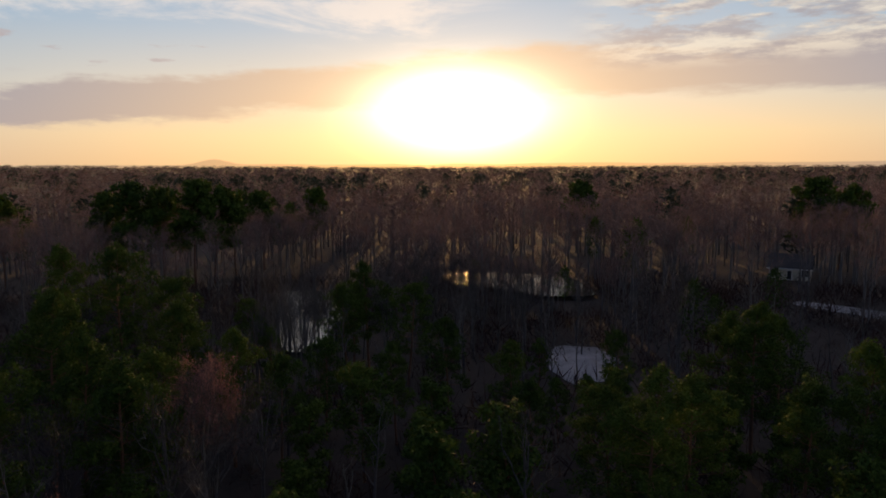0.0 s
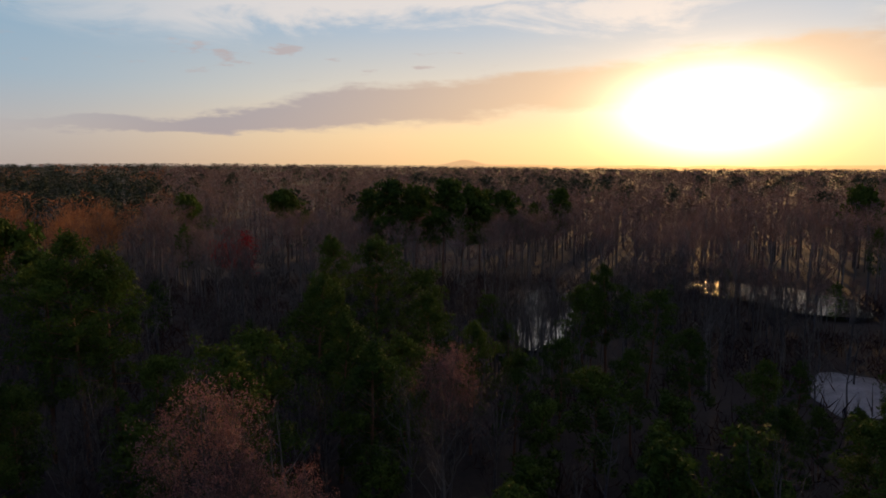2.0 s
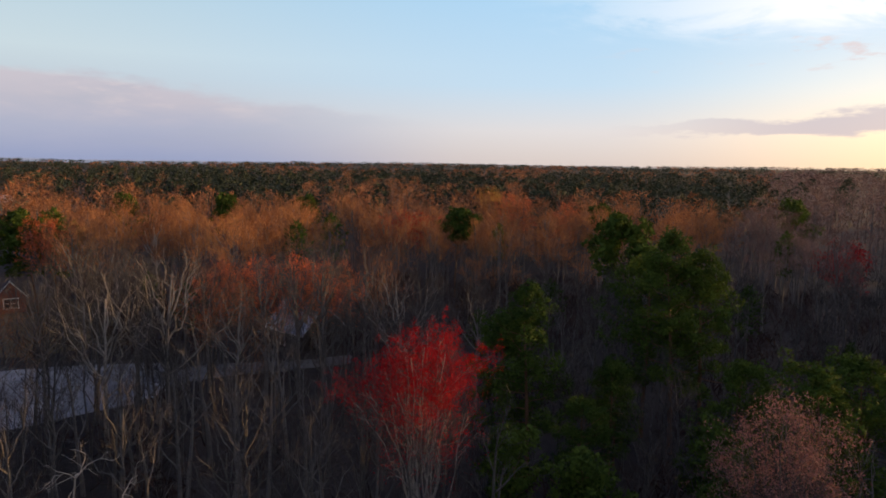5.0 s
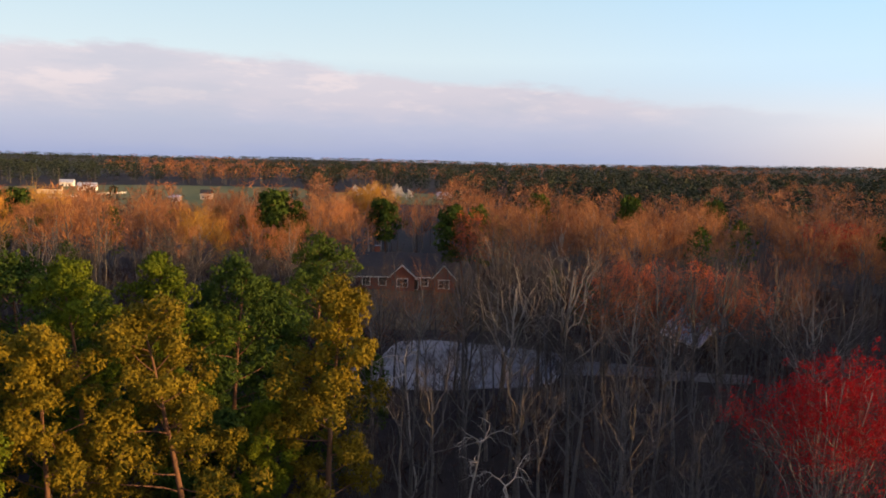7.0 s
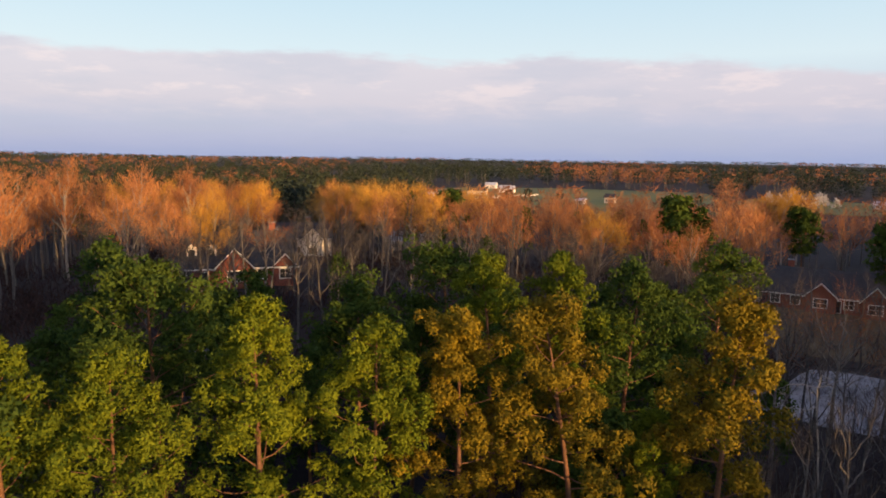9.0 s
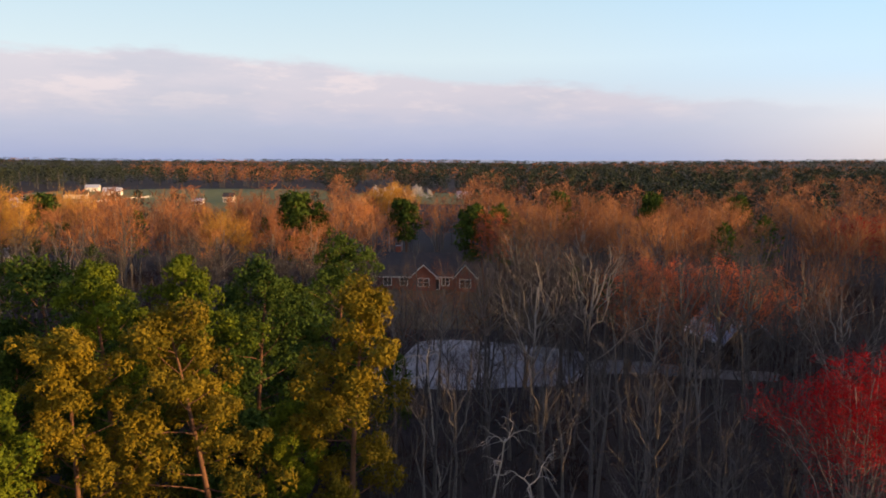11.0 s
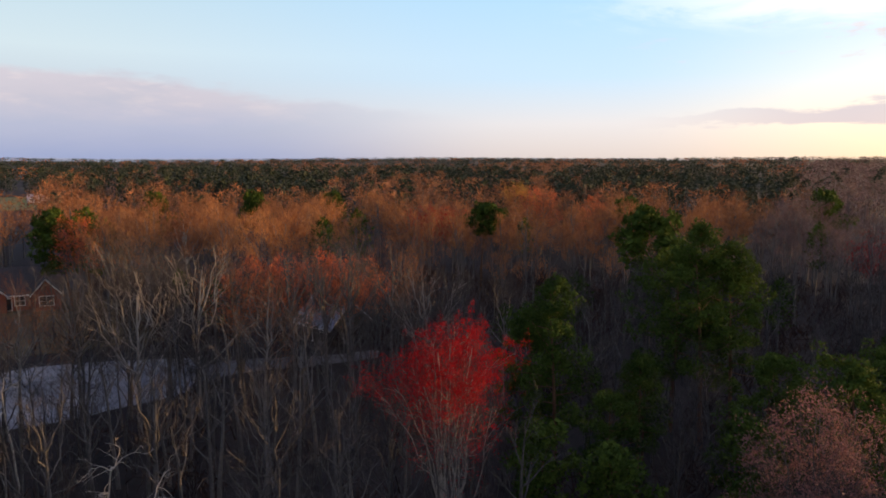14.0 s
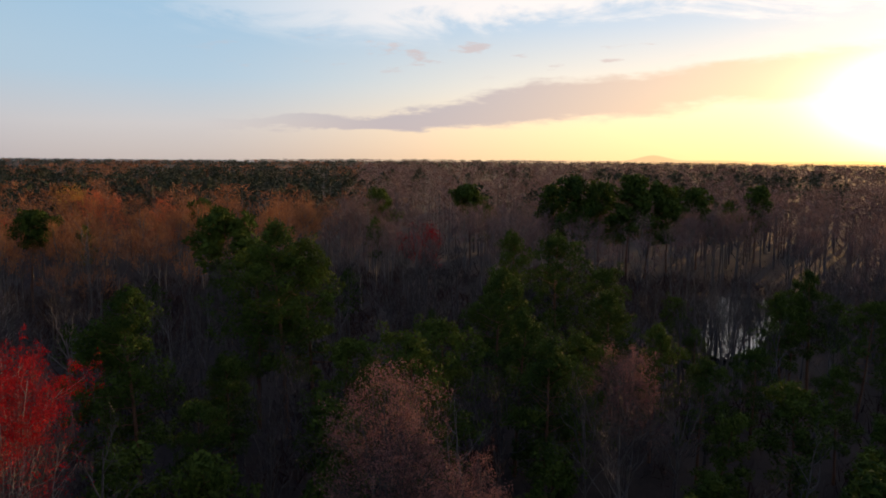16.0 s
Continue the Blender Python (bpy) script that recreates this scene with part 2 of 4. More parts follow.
PALEROOF = material("pale_metal_roof", (0.32, 0.36, 0.42), (0.54, 0.58, 0.64), 0.8, 0.45, patch=0.8)
TRIM = material("white_trim_paint", (0.62, 0.61, 0.58), (0.80, 0.79, 0.76), 2.0, 0.6)
DARKSIDING = material("dark_board_siding", (0.035, 0.032, 0.032), (0.085, 0.078, 0.075), 1.2, 0.8, patch=0.5)
CREAM = material("cream_siding", (0.46, 0.41, 0.32), (0.64, 0.58, 0.47), 1.0, 0.7, patch=0.4)
DARKGLASS = material("dark_window_glass", (0.02, 0.022, 0.025), (0.05, 0.055, 0.06), 0.8, 0.08, spec=0.5)
WATER = material("lake_water", (0.012, 0.016, 0.016), (0.03, 0.034, 0.03), 1.6, 0.10, bump=0.10, spec=1.0)


# ---------------------------------------------------------------- mesh helpers
class Soup:
    """Vertices and triangles that grow into one mesh."""

    def __init__(self):
        self.v, self.f, self.n = [], [], 0

    def add(self, v, f):
        self.v.append(np.asarray(v, dtype=np.float32).reshape(-1, 3))
        self.f.append(np.asarray(f, dtype=np.int32).reshape(-1, 3) + self.n)
        self.n += len(self.v[-1])
        return self

    def arrays(self):
        if not self.v:
            return np.zeros((0, 3), np.float32), np.zeros((0, 3), np.int32)
        return np.concatenate(self.v), np.concatenate(self.f)

    def mesh(self, name, mat, smooth=False):
        v, f = self.arrays()
        me = bpy.data.meshes.new(name)
        me.vertices.add(len(v))
        me.vertices.foreach_set("co", v.ravel())
        me.loops.add(f.size)
        me.loops.foreach_set("vertex_index", f.ravel())
        me.polygons.add(len(f))
        me.polygons.foreach_set("loop_start", np.arange(0, f.size, 3, dtype=np.int32))
        if smooth:
            me.polygons.foreach_set("use_smooth", np.ones(len(f), dtype=bool))
        me.update(calc_edges=True)
        me.materials.append(mat)
        return me


def unit(v):
    v = np.asarray(v, dtype=float)
    return v / np.maximum(np.linalg.norm(v, axis=-1, keepdims=True), 1e-9)


def tube(soup, pts, radii, sides=5):
    """A tapered limb along a line of points."""
    pts = np.asarray(pts, dtype=float)
    way = unit(np.gradient(pts, axis=0))
    ref = np.where(np.abs(way[:, 2:3]) > 0.9, [[1.0, 0, 0]], [[0, 0, 1.0]])
    a = unit(np.cross(way, ref))
    b = np.cross(way, a)
    ang = np.linspace(0, 2 * np.pi, sides, endpoint=False)
    ring = pts[:, None] + np.asarray(radii)[:, None, None] * (np.cos(ang)[None, :, None] * a[:, None] + np.sin(ang)[None, :, None] * b[:, None])
    f = []
    for i in range(len(pts) - 1):
        for j in range(sides):
            k = (j + 1) % sides
            p, q, r, s = i * sides + j, i * sides + k, (i + 1) * sides + k, (i + 1) * sides + j
            f += [(p, q, r), (p, r, s)]
    soup.add(ring, f)


def blades(soup, base, way, length, width, rng):
    """Many thin tapering blades: twigs, needles or bud sprays."""
    base, way = np.asarray(base, dtype=float), unit(way)
    count = len(base)
    side = unit(np.cross(way, rng.normal(size=(count, 3))))
    w = np.broadcast_to(np.asarray(width, dtype=float), (count,))[:, None]
    l = np.broadcast_to(np.asarray(length, dtype=float), (count,))[:, None]
    v = np.stack([base - side * w / 2, base + side * w / 2, base + way * l], 1)
    soup.add(v, np.arange(count * 3).reshape(-1, 3))


def bent(rng, start, way, length, steps, lift=0.0, wobble=0.12):
    """A limb's line: starts along way, wanders, and turns up or down by lift."""
    pts, w = [np.asarray(start, dtype=float)], unit(way)
    for _ in range(steps):
        w = unit(w + rng.normal(size=3) * wobble + np.array([0, 0, lift]))
        pts.append(pts[-1] + w * length / steps)
    return np.array(pts), w


def part(name, data, parent, label=""):
    ob = new(name, data)
    ob.parent = parent
    return tagged(ob, label)


# ---------------------------------------------------------------- trees
def bare_tree(seed, h, spread, fork=0.42, stems=1, limbs=6, twigs=2200, twig_w=0.022, sides=5, buds=0, bud_low=0.35, bud_size=0.30, subs=4, girth=1.0):
    """Trunk and limbs, twigs, and bud sprays of a leafless tree of height h."""
    rng = np.random.default_rng(seed)
    wood, twig, bud = Soup(), Soup(), Soup()
    tips, ways = [], []
    splay = 0.22 if stems < 5 else 0.12
    for s in range(stems):
        lean = np.array([rng.normal() * 0.05, rng.normal() * 0.05, 1.0])
        if stems > 1:
            a = 2 * np.pi * (s + rng.random() * 0.6) / stems
            lean = np.array([math.cos(a) * splay, math.sin(a) * splay, 1.0])
        r0 = h * 0.0125 * girth * (1.0 if stems == 1 else 0.62)
        reach = h * (0.80 if stems == 1 else 0.72)
        line, _ = bent(rng, (0, 0, -0.3), lean, reach, 8, 0.05, 0.05)
        tube(wood, line, np.linspace(r0 * 1.15, r0 * 0.10, 9), sides + 1)
        tips += list(line[-3:])
        ways += [unit(line[-1] - line[-2] + rng.normal(size=3) * 0.1) for _ in range(3)]
        for k in range(limbs):
            u = fork + (0.97 - fork) * (k + rng.random()) / limbs
            i = min(int(u * 8), 7)
            p = line[i] + (line[i + 1] - line[i]) * (u * 8 - i)
            a = k * 2.4 + rng.random() * 1.2 + s
            out = spread * (1.05 - 0.55 * u) * rng.uniform(0.75, 1.2)
            rise = rng.uniform(0.65, 1.25)
            l1, w1 = bent(rng, p, (math.cos(a), math.sin(a), rise), out * 1.35, 5, 0.10, 0.13)
            r1 = r0 * (1.05 - u) * 0.62 + 0.018
            tube(wood, l1, np.linspace(r1, r1 * 0.3, 6), sides)
            tips.append(l1[-1]), ways.append(w1)
            for j in range(4 - subs, 4):
                q = l1[1 + j] + (l1[2 + j] - l1[1 + j]) * rng.random()
                w2 = unit(w1 + rng.normal(size=3) * 0.55 + np.array([0, 0, 0.25]))
                l2, w2 = bent(rng, q, w2, out * rng.uniform(0.35, 0.65), 3, 0.08, 0.16)
                tube(wood, l2, np.linspace(r1 * 0.42, 0.010, 4), 3)
                for e in range(3):
                    tips.append(l2[e + 1]), ways.append(unit(w2 + rng.normal(size=3) * 0.3))
    tips, ways = np.array(tips), np.array(ways)
    pick = rng.integers(0, len(tips), twigs)
    base = tips[pick] + rng.normal(size=(twigs, 3)) * 0.34 * spread / 3
    way = unit(ways[pick] + rng.normal(size=(twigs, 3)) * 0.62 + np.array([0, 0, 0.3]))
    length = rng.uniform(0.5, 1.5, twigs) * spread / 3.2
    blades(twig, base, way, length, twig_w * rng.uniform(0.6, 1.5, twigs), rng)
    if buds:
        ends = base + way * length[:, None] * rng.uniform(0.4, 1.0, (twigs, 1))
        zlow = ends[:, 2].min()
        keep = ends[:, 2] > zlow + (ends[:, 2].max() - zlow) * bud_low * rng.random(twigs)
        ends, bw = ends[keep], way[keep]
        k = rng.integers(0, len(ends), buds)
        blades(bud, ends[k] + rng.normal(size=(buds, 3)) * 0.10, bw[k] + rng.normal(size=(buds, 3)) * 0.8,
               rng.uniform(0.5, 1.2, buds) * bud_size, rng.uniform(0.4, 0.8, buds) * bud_size * 0.5, rng)
    return wood, twig, bud


def curve(p0, p1, p2, steps, rng, wobble):
    """A limb's line bending from p0 by p1 to p2, with small kinks."""
    t = np.linspace(0, 1, steps + 1)[:, None]
    line = (1 - t) ** 2 * p0 + 2 * t * (1 - t) * p1 + t * t * p2
    line[1:-1] += rng.normal(size=(steps - 1, 3)) * wobble
    return line


def vase_tree(seed, h, radius, fork=0.35, limbs=9, stems=1, subs=6, twigs=2000, twig_w=0.03, twig_len=1.0, girth=1.0, drop=0.35, sides=5,
              buds=0, bud_size=0.12, bud_low=0.0, clump=0.0, bare=0.32, arch=(0.42, 0.62)):
    """A hardwood whose limbs sweep up from a low fork, or from several stems, to a domed crown."""
    rng = np.random.default_rng(seed)
    wood, twig, bud = Soup(), Soup(), Soup()
    tips, ways, r0 = [], [], h * 0.0125 * girth
    top = h - 0.5 * twig_len
    zf = h * fork
    if stems == 1:
        axis = curve(np.array([0, 0, -0.3]), np.array([rng.normal() * 0.2, rng.normal() * 0.2, zf]), np.array([rng.normal() * 0.4, rng.normal() * 0.4, top * 0.8]), 8, rng, 0.06)
        tube(wood, axis, np.linspace(r0 * 1.15, r0 * 0.22, 9), sides + 1)
    for k in range(limbs):
        share = (k + 0.5) / limbs
        a = k * 2.399 + rng.normal() * 0.25
        rho = radius * math.sqrt(share) * rng.uniform(0.70, 1.15)
        end = np.array([math.cos(a) * rho, math.sin(a) * rho, top * (1 - drop * share ** (1.2 if stems == 1 else 1.5)) * rng.uniform(0.86 if stems == 1 else 0.95, 1.03)])
        if stems == 1:
            u = min(0.98, fork / 0.8 + (0.9 - fork) * (1 - share) * 0.75 * rng.uniform(0.7, 1.1))
            i = min(int(u * 8), 7)
            start = axis[i] + (axis[i + 1] - axis[i]) * (u * 8 - i)
        else:
            start = np.array([math.cos(a) * 0.25, math.sin(a) * 0.25, -0.3 if k < stems else zf * rng.uniform(0.5, 1.1)])
            if k >= stems:
                start[:2] *= 1.0 + 2.0 * share
        bend = start + (end - start) * np.array([arch[0], arch[0], arch[1]])
        line = curve(start, bend + rng.normal(size=3) * 0.09 * radius, end, 7, rng, 0.085 * radius / 3)
        r1 = r0 * (0.46 if stems == 1 or k < stems else 0.34) * rng.uniform(0.55, 1.15)
        tube(wood, line, np.linspace(r1, 0.018, 8), sides)
        for j in range(4, 8):
            tips.append(line[j]), ways.append(unit(line[j] - line[j - 1]))
        for j in range(subs):
            t = bare + (0.94 - bare) * (j + rng.random()) / subs
            i = min(int(t * 7), 6)
            q = line[i] + (line[i + 1] - line[i]) * (t * 7 - i)
            way = unit(line[i + 1] - line[i])
            out = unit(np.array([q[0], q[1], 0.0]) + rng.normal(size=3) * radius * 0.45)
            l2, w2 = bent(rng, q, way * 0.8 + out * rng.uniform(0.5, 1.1), radius * rng.uniform(0.30, 0.62) * (1.15 - 0.6 * t), 4, 0.10, 0.17)
            tube(wood, l2, np.linspace(max(r1 * 0.36 * (1.1 - t), 0.014), 0.009, 5), 3)
            for e in range(2, 5):
                tips.append(l2[e]), ways.append(w2)
    tips, ways = np.array(tips), np.array(ways)
    pick = rng.integers(0, len(tips), twigs)
    base = tips[pick] + rng.normal(size=(twigs, 3)) * 0.11 * radius
    way = unit(ways[pick] + rng.normal(size=(twigs, 3)) * 0.55 + np.array([0, 0, 0.25]))
    length = rng.uniform(0.5, 1.4, twigs) * twig_len
    blades(twig, base, way, length, twig_w * rng.uniform(0.6, 1.5, twigs), rng)
    if buds:
        ends = base + way * length[:, None] * rng.uniform(0.3, 1.0, (twigs, 1))
        low, high = ends[:, 2].min(), ends[:, 2].max()
        weight = 0.035 + np.clip((ends[:, 2] - low) / (high - low) - bud_low, 0, 1) ** 0.8
        if clump:
            lump = np.sin(ends[:, 0] * 2.1 + seed) * np.sin(ends[:, 1] * 2.3 + 1) * np.sin(ends[:, 2] * 1.9 + 2)
            weight = weight * np.clip(1.0 + clump * lump * 2.2, 0.05, 3.0)
        k = rng.choice(twigs, buds, p=weight / weight.sum())
        blades(bud, ends[k] + rng.normal(size=(buds, 3)) * bud_size * 0.9, way[k] + rng.normal(size=(buds, 3)) * 0.8,
               rng.uniform(0.5, 1.2, buds) * bud_size, rng.uniform(0.4, 0.8, buds) * bud_size * 0.6, rng)
    return wood, twig, bud


def pine_tree(seed, h, radius, low=0.38, limbs=28, tufts=12, needles=56, size=0.40, sides=6, width=0.13):
    """Trunk with limbs that end in boughs of round needle tufts, of a pine of height h."""
    rng = np.random.default_rng(seed)
    wood, leaf = Soup(), Soup()
    line, _ = bent(rng, (0, 0, -0.3), (rng.normal() * 0.03, rng.normal() * 0.03, 1), h * 0.965, 9, 0.02, 0.03)
    r0 = h * 0.0115
    tube(wood, line, np.linspace(r0 * 1.15, 0.03, 10), sides + 1)
    at, up = [], []
    for k in range(limbs):
        v = ((k + rng.random()) / limbs) ** 0.85
        u = low + (0.97 - low) * v
        i = min(int(u * 9), 8)
        p = line[i] + (line[i + 1] - line[i]) * (u * 9 - i)
        a = k * 2.399 + rng.normal() * 0.35
        out = radius * math.sin(math.pi * (0.22 + 0.70 * v)) ** 0.7 * rng.uniform(0.55, 1.25)
        l1, w1 = bent(rng, p, (math.cos(a), math.sin(a), -0.12 + 0.85 * v + rng.normal() * 0.14), out, 5, 0.06, 0.12)
        tube(wood, l1, np.linspace(0.022 + 0.036 * (1 - v) * h / 18, 0.012, 6), 4)
        lump = 0.30 + 0.19 * out
        for j in range(max(5, int(tufts * (0.55 + 0.55 * out / radius)))):
            t = 0.44 + 0.56 * rng.random() ** 0.75
            i = min(int(t * 5), 4)
            q = l1[i] + (l1[i + 1] - l1[i]) * (t * 5 - i)
            off = unit(rng.normal(size=3)) * rng.uniform(0.5, 1.0) * np.array([1.1, 1.1, 0.75]) * lump
            at.append(q + off + np.array([0, 0, 0.18 * lump]))
            up.append(unit(w1 * 0.4 + off / lump * 0.6 + np.array([0, 0, 0.6])))
    for _ in range(8):
        at.append(line[-1] + rng.normal(size=3) * 0.28), up.append(np.array([0, 0, 1.0]))
    at, up = np.array(at), np.array(up)
    n = len(at)
    bulk = rng.uniform(0.65, 1.25, n)
    total = n * needles
    out = unit(np.repeat(up, needles, 0) * 0.45 + unit(rng.normal(size=(total, 3))))
    big = np.repeat(bulk, needles)[:, None] * size
    spot = np.repeat(at, needles, 0) + out * big * rng.uniform(0.62, 1.0, (total, 1))
    along = unit(np.cross(out, rng.normal(size=(total, 3))) + out * rng.uniform(0.1, 0.7, (total, 1)))
    side = unit(np.cross(out, along)) * big * width * rng.uniform(0.7, 1.3, (total, 1))
    leaf.add(np.stack([spot - side, spot + side, spot + along * big * rng.uniform(0.9, 1.7, (total, 1)) * max(0.29, width * 2.4)], 1), np.arange(total * 3).reshape(-1, 3))
    return wood, leaf


def dead_tree(seed, h, reach=3.0, lean=0.12):
    """A leaning dead tree: broken trunk and long crooked limbs that spread nearly level near its top."""
    rng = np.random.default_rng(seed)
    wood, twig = Soup(), Soup()
    trunk, _ = bent(rng, (0, 0, -0.3), (lean, lean * 0.4, 1), h * 0.92, 8, 0.0, 0.09)
    tube(wood, trunk, np.linspace(0.10, 0.04, 9), 6)
    for k, (a, rise, share) in enumerate(((0.4, 0.05, 1.1), (3.3, 0.12, 1.0), (2.2, 0.5, 0.7), (5.2, 0.3, 0.8), (4.1, -0.05, 0.6))):
        p = trunk[8 - k // 3]
        l1, w1 = bent(rng, p, (math.cos(a), math.sin(a), rise), reach * share, 9, 0.0, 0.36)
        tube(wood, l1, np.linspace(0.036, 0.012, 10), 5)
        for j in range(2, 9, 2):
            l2, w2 = bent(rng, l1[j], w1 + rng.normal(size=3) * 0.7 + np.array([0, 0, 0.1]), reach * rng.uniform(0.15, 0.5), 6, 0.0, 0.38)
            tube(wood, l2, np.linspace(0.018, 0.008, 7), 4)
            for e in (2, 4, 5, 6):
                blades(twig, l2[e][None], (w2 + rng.normal(size=3) * 0.7)[None], 0.5, 0.018, rng)
    return wood, twig, Soup()


def tree_thing(name, label, category, group, pieces):
    root = tagged(new(name), label, category, group)
    for piece, soup, mat in pieces:
        if soup.n:
            ob = part(piece, soup.mesh(piece, mat), root)
            if piece != "trunk":
                tagged(ob, kind="stuff")
    return root


# ---------------------------------------------------------------- ground
def bump_at(x, y, cx, cy, high, wide):
    return high * np.exp(-((x - cx) ** 2 + (y - cy) ** 2) / (2 * wide * wide))


HOUSE_A, HOUSE_B, HOUSE_C, HOUSE_D = bearing(148.6, 112), bearing(102.4, 136), bearing(78.3, 97), bearing(143.6, 168)


def ground_height(x, y):
    """Height of the land: level near by, a rise under one house, low hills far off."""
    x, y = np.asarray(x, dtype=float), np.asarray(y, dtype=float)
    r = np.hypot(x, y)
    az = np.degrees(np.arctan2(-x, y))
    z = bump_at(x, y, HOUSE_A[0] * 1.06, HOUSE_A[1] * 1.06, 5.6, 38.0)
    far = np.clip((r - 420.0) / 2300.0, 0.0, 1.0)
    lift = 14.0 + 7.0 * np.sin(np.radians(az * 2.3 + 40)) + 4.0 * np.sin(np.radians(az * 6.1)) * np.sin(r / 310.0)
    z = z + far * far * (3 - 2 * far) * lift * np.clip((az - 5) / 60.0, 0.0, 1.0)
    z = z + 0.5 * np.sin(x / 23.0 + 1.0) * np.cos(y / 31.0) * np.clip((r - 20) / 60, 0, 1)
    hills = np.clip((r - 2400.0) / 1800.0, 0.0, 1.0)
    return z + hills * np.clip((az - 5) / 30.0, 0.0, 1.0) * (6.0 + 10.0 * np.maximum(0, np.sin(np.radians(az * 3.7 + 15))) + 4 * np.sin(np.radians(az * 11.0)))


def make_ground():
    rings = np.concatenate([np.linspace(0.5, 200, 60), np.geomspace(206, 4700, 70)])
    spokes = 170
    ang = np.linspace(0, 2 * np.pi, spokes, endpoint=False)
    x, y = rings[:, None] * np.cos(ang), rings[:, None] * np.sin(ang)
    s = Soup()
    grid = np.arange(len(rings) * spokes).reshape(len(rings), spokes)
    a, b = grid[:-1], np.roll(grid[:-1], -1, 1)
    c, d = np.roll(grid[1:], -1, 1), grid[1:]
    f = np.concatenate([np.stack([a, d, c], -1).reshape(-1, 3), np.stack([a, c, b], -1).reshape(-1, 3)])
    centre = len(rings) * spokes
    v = np.concatenate([np.stack([x, y, ground_height(x, y)], -1).reshape(-1, 3), [[0, 0, float(ground_height(0.0, 0.0))]]])
    fan = np.stack([np.full(spokes, centre), grid[0], np.roll(grid[0], -1)], -1)
    s.add(v, np.concatenate([f, fan]))
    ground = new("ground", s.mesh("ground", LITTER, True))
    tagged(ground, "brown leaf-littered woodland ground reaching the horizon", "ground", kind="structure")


make_ground()


def sheet(name, label, category, outline, mat, lift=0.05, kind="structure", cell=2.5, level=None, ragged=0.28):
    """A patch of ground surface inside a closed outline in plan, draped a little above the land."""
    poly = np.array(outline, dtype=float)
    lo, hi = poly.min(0), poly.max(0)
    nx, ny = max(4, int((hi[0] - lo[0]) / cell)), max(4, int((hi[1] - lo[1]) / cell))
    mid = poly.mean(0)
    k = max(24, int(len(poly)) * 6)
    t = np.linspace(0, len(poly), k, endpoint=False)
    i = t.astype(int)
    rim = poly[i] + (np.roll(poly, -1, 0)[i] - poly[i]) * (t - i)[:, None]
    rim = rim + (rim - mid) / np.maximum(np.linalg.norm(rim - mid, axis=1, keepdims=True), 1e-6) * (cell * ragged * (np.sin(t * 5.3) + np.sin(t * 11.7 + 1.0) + 0.8 * np.sin(t * 2.1)))[:, None]
    for _ in range(2):
        rim = (np.roll(rim, 1, 0) + 2 * rim + np.roll(rim, -1, 0)) / 4
    steps = max(4, int(max(nx, ny) / 2))
    rings = np.array([mid + (rim - mid) * (j + 1) / steps for j in range(steps)])
    xy = np.concatenate([rings.reshape(-1, 2), mid[None]])
    z = ground_height(xy[:, 0], xy[:, 1]) + lift if level is None else np.full(len(xy), level)
    top = np.column_stack([xy, z])
    g = np.arange(steps * k).reshape(steps, k)
    a, b, c, d = g[:-1], np.roll(g[:-1], -1, 1), np.roll(g[1:], -1, 1), g[1:]
    f = [np.stack([a, d, c], -1).reshape(-1, 3), np.stack([a, c, b], -1).reshape(-1, 3),
         np.stack([np.full(k, steps * k), g[0], np.roll(g[0], -1)], -1)]
    s = Soup().add(top, np.concatenate(f))
    edge = np.concatenate([top[g[-1]], top[g[-1]] - np.array([0, 0, 0.4])])
    e = np.arange(k)
    s.add(edge, np.concatenate([np.stack([e, e + k, (e + 1) % k], -1), np.stack([(e + 1) % k, e + k, (e + 1) % k + k], -1)]))
    ob = new(name, s.mesh(name, mat))
    return tagged(ob, label, category, kind=kind)


def area(*corners):
    return [bearing(a, d) for a, d in corners]


CLEAR = []  # plan outlines kept free of trees


def clearing(outline):
    CLEAR.append(np.array(outline, dtype=float))
    return outline


def inside(x, y, poly):
    hit = np.zeros(np.shape(x), dtype=bool)
    p, q = poly, np.roll(poly, -1, 0)
    for (ax, ay), (bx, by) in zip(p, q):
        cross = ((ay > y) != (by > y)) & (x < (bx - ax) * (y - ay) / (by - ay + 1e-12) + ax)
        hit ^= cross
    return hit


def free(x, y):
    ok = np.ones(np.shape(x), dtype=bool)
    for poly in CLEAR:
        ok &= ~inside(np.asarray(x), np.asarray(y), poly)
    return ok


COURT = clearing(area((106.6, 75.5), (103.7, 74.2), (99.9, 73.3), (95.9, 75.0), (90.7, 77.3), (88.7, 81), (88.7, 90.5), (94, 92.5), (99.7, 94.4), (103.2, 93.2), (104.6, 85), (107.4, 80)))
sheet("turning_court", "pale grey concrete turning court among bare trees", "pavement", COURT, CONCRETE, ragged=0.06)
LANE = area((88.6, 82.0), (88.6, 87.5), (84.6, 89.0), (80.1, 87.8), (74.5, 90), (74.5, 86), (80.1, 84.0), (84.6, 83.6))
sheet("lane", "narrow pale concrete lane leading from the court", "road", LANE, ASPHALT, 0.045, ragged=0.12)
clearing(area((106.5, 104), (107.5, 150), (97, 150), (96, 104)))
LAWN_B = area((106, 100), (107, 130), (104, 148), (97, 148), (94, 128), (90, 100), (96, 100.5), (101, 100))
sheet("lawn", "tan winter lawn before a brick house", "lawn", LAWN_B, LAWN, 0.03)
clearing(area((156, 101), (156, 126), (142, 126), (142, 101)))
clearing(area((146, 120), (146, 175), (141.6, 175), (141.6, 120)))
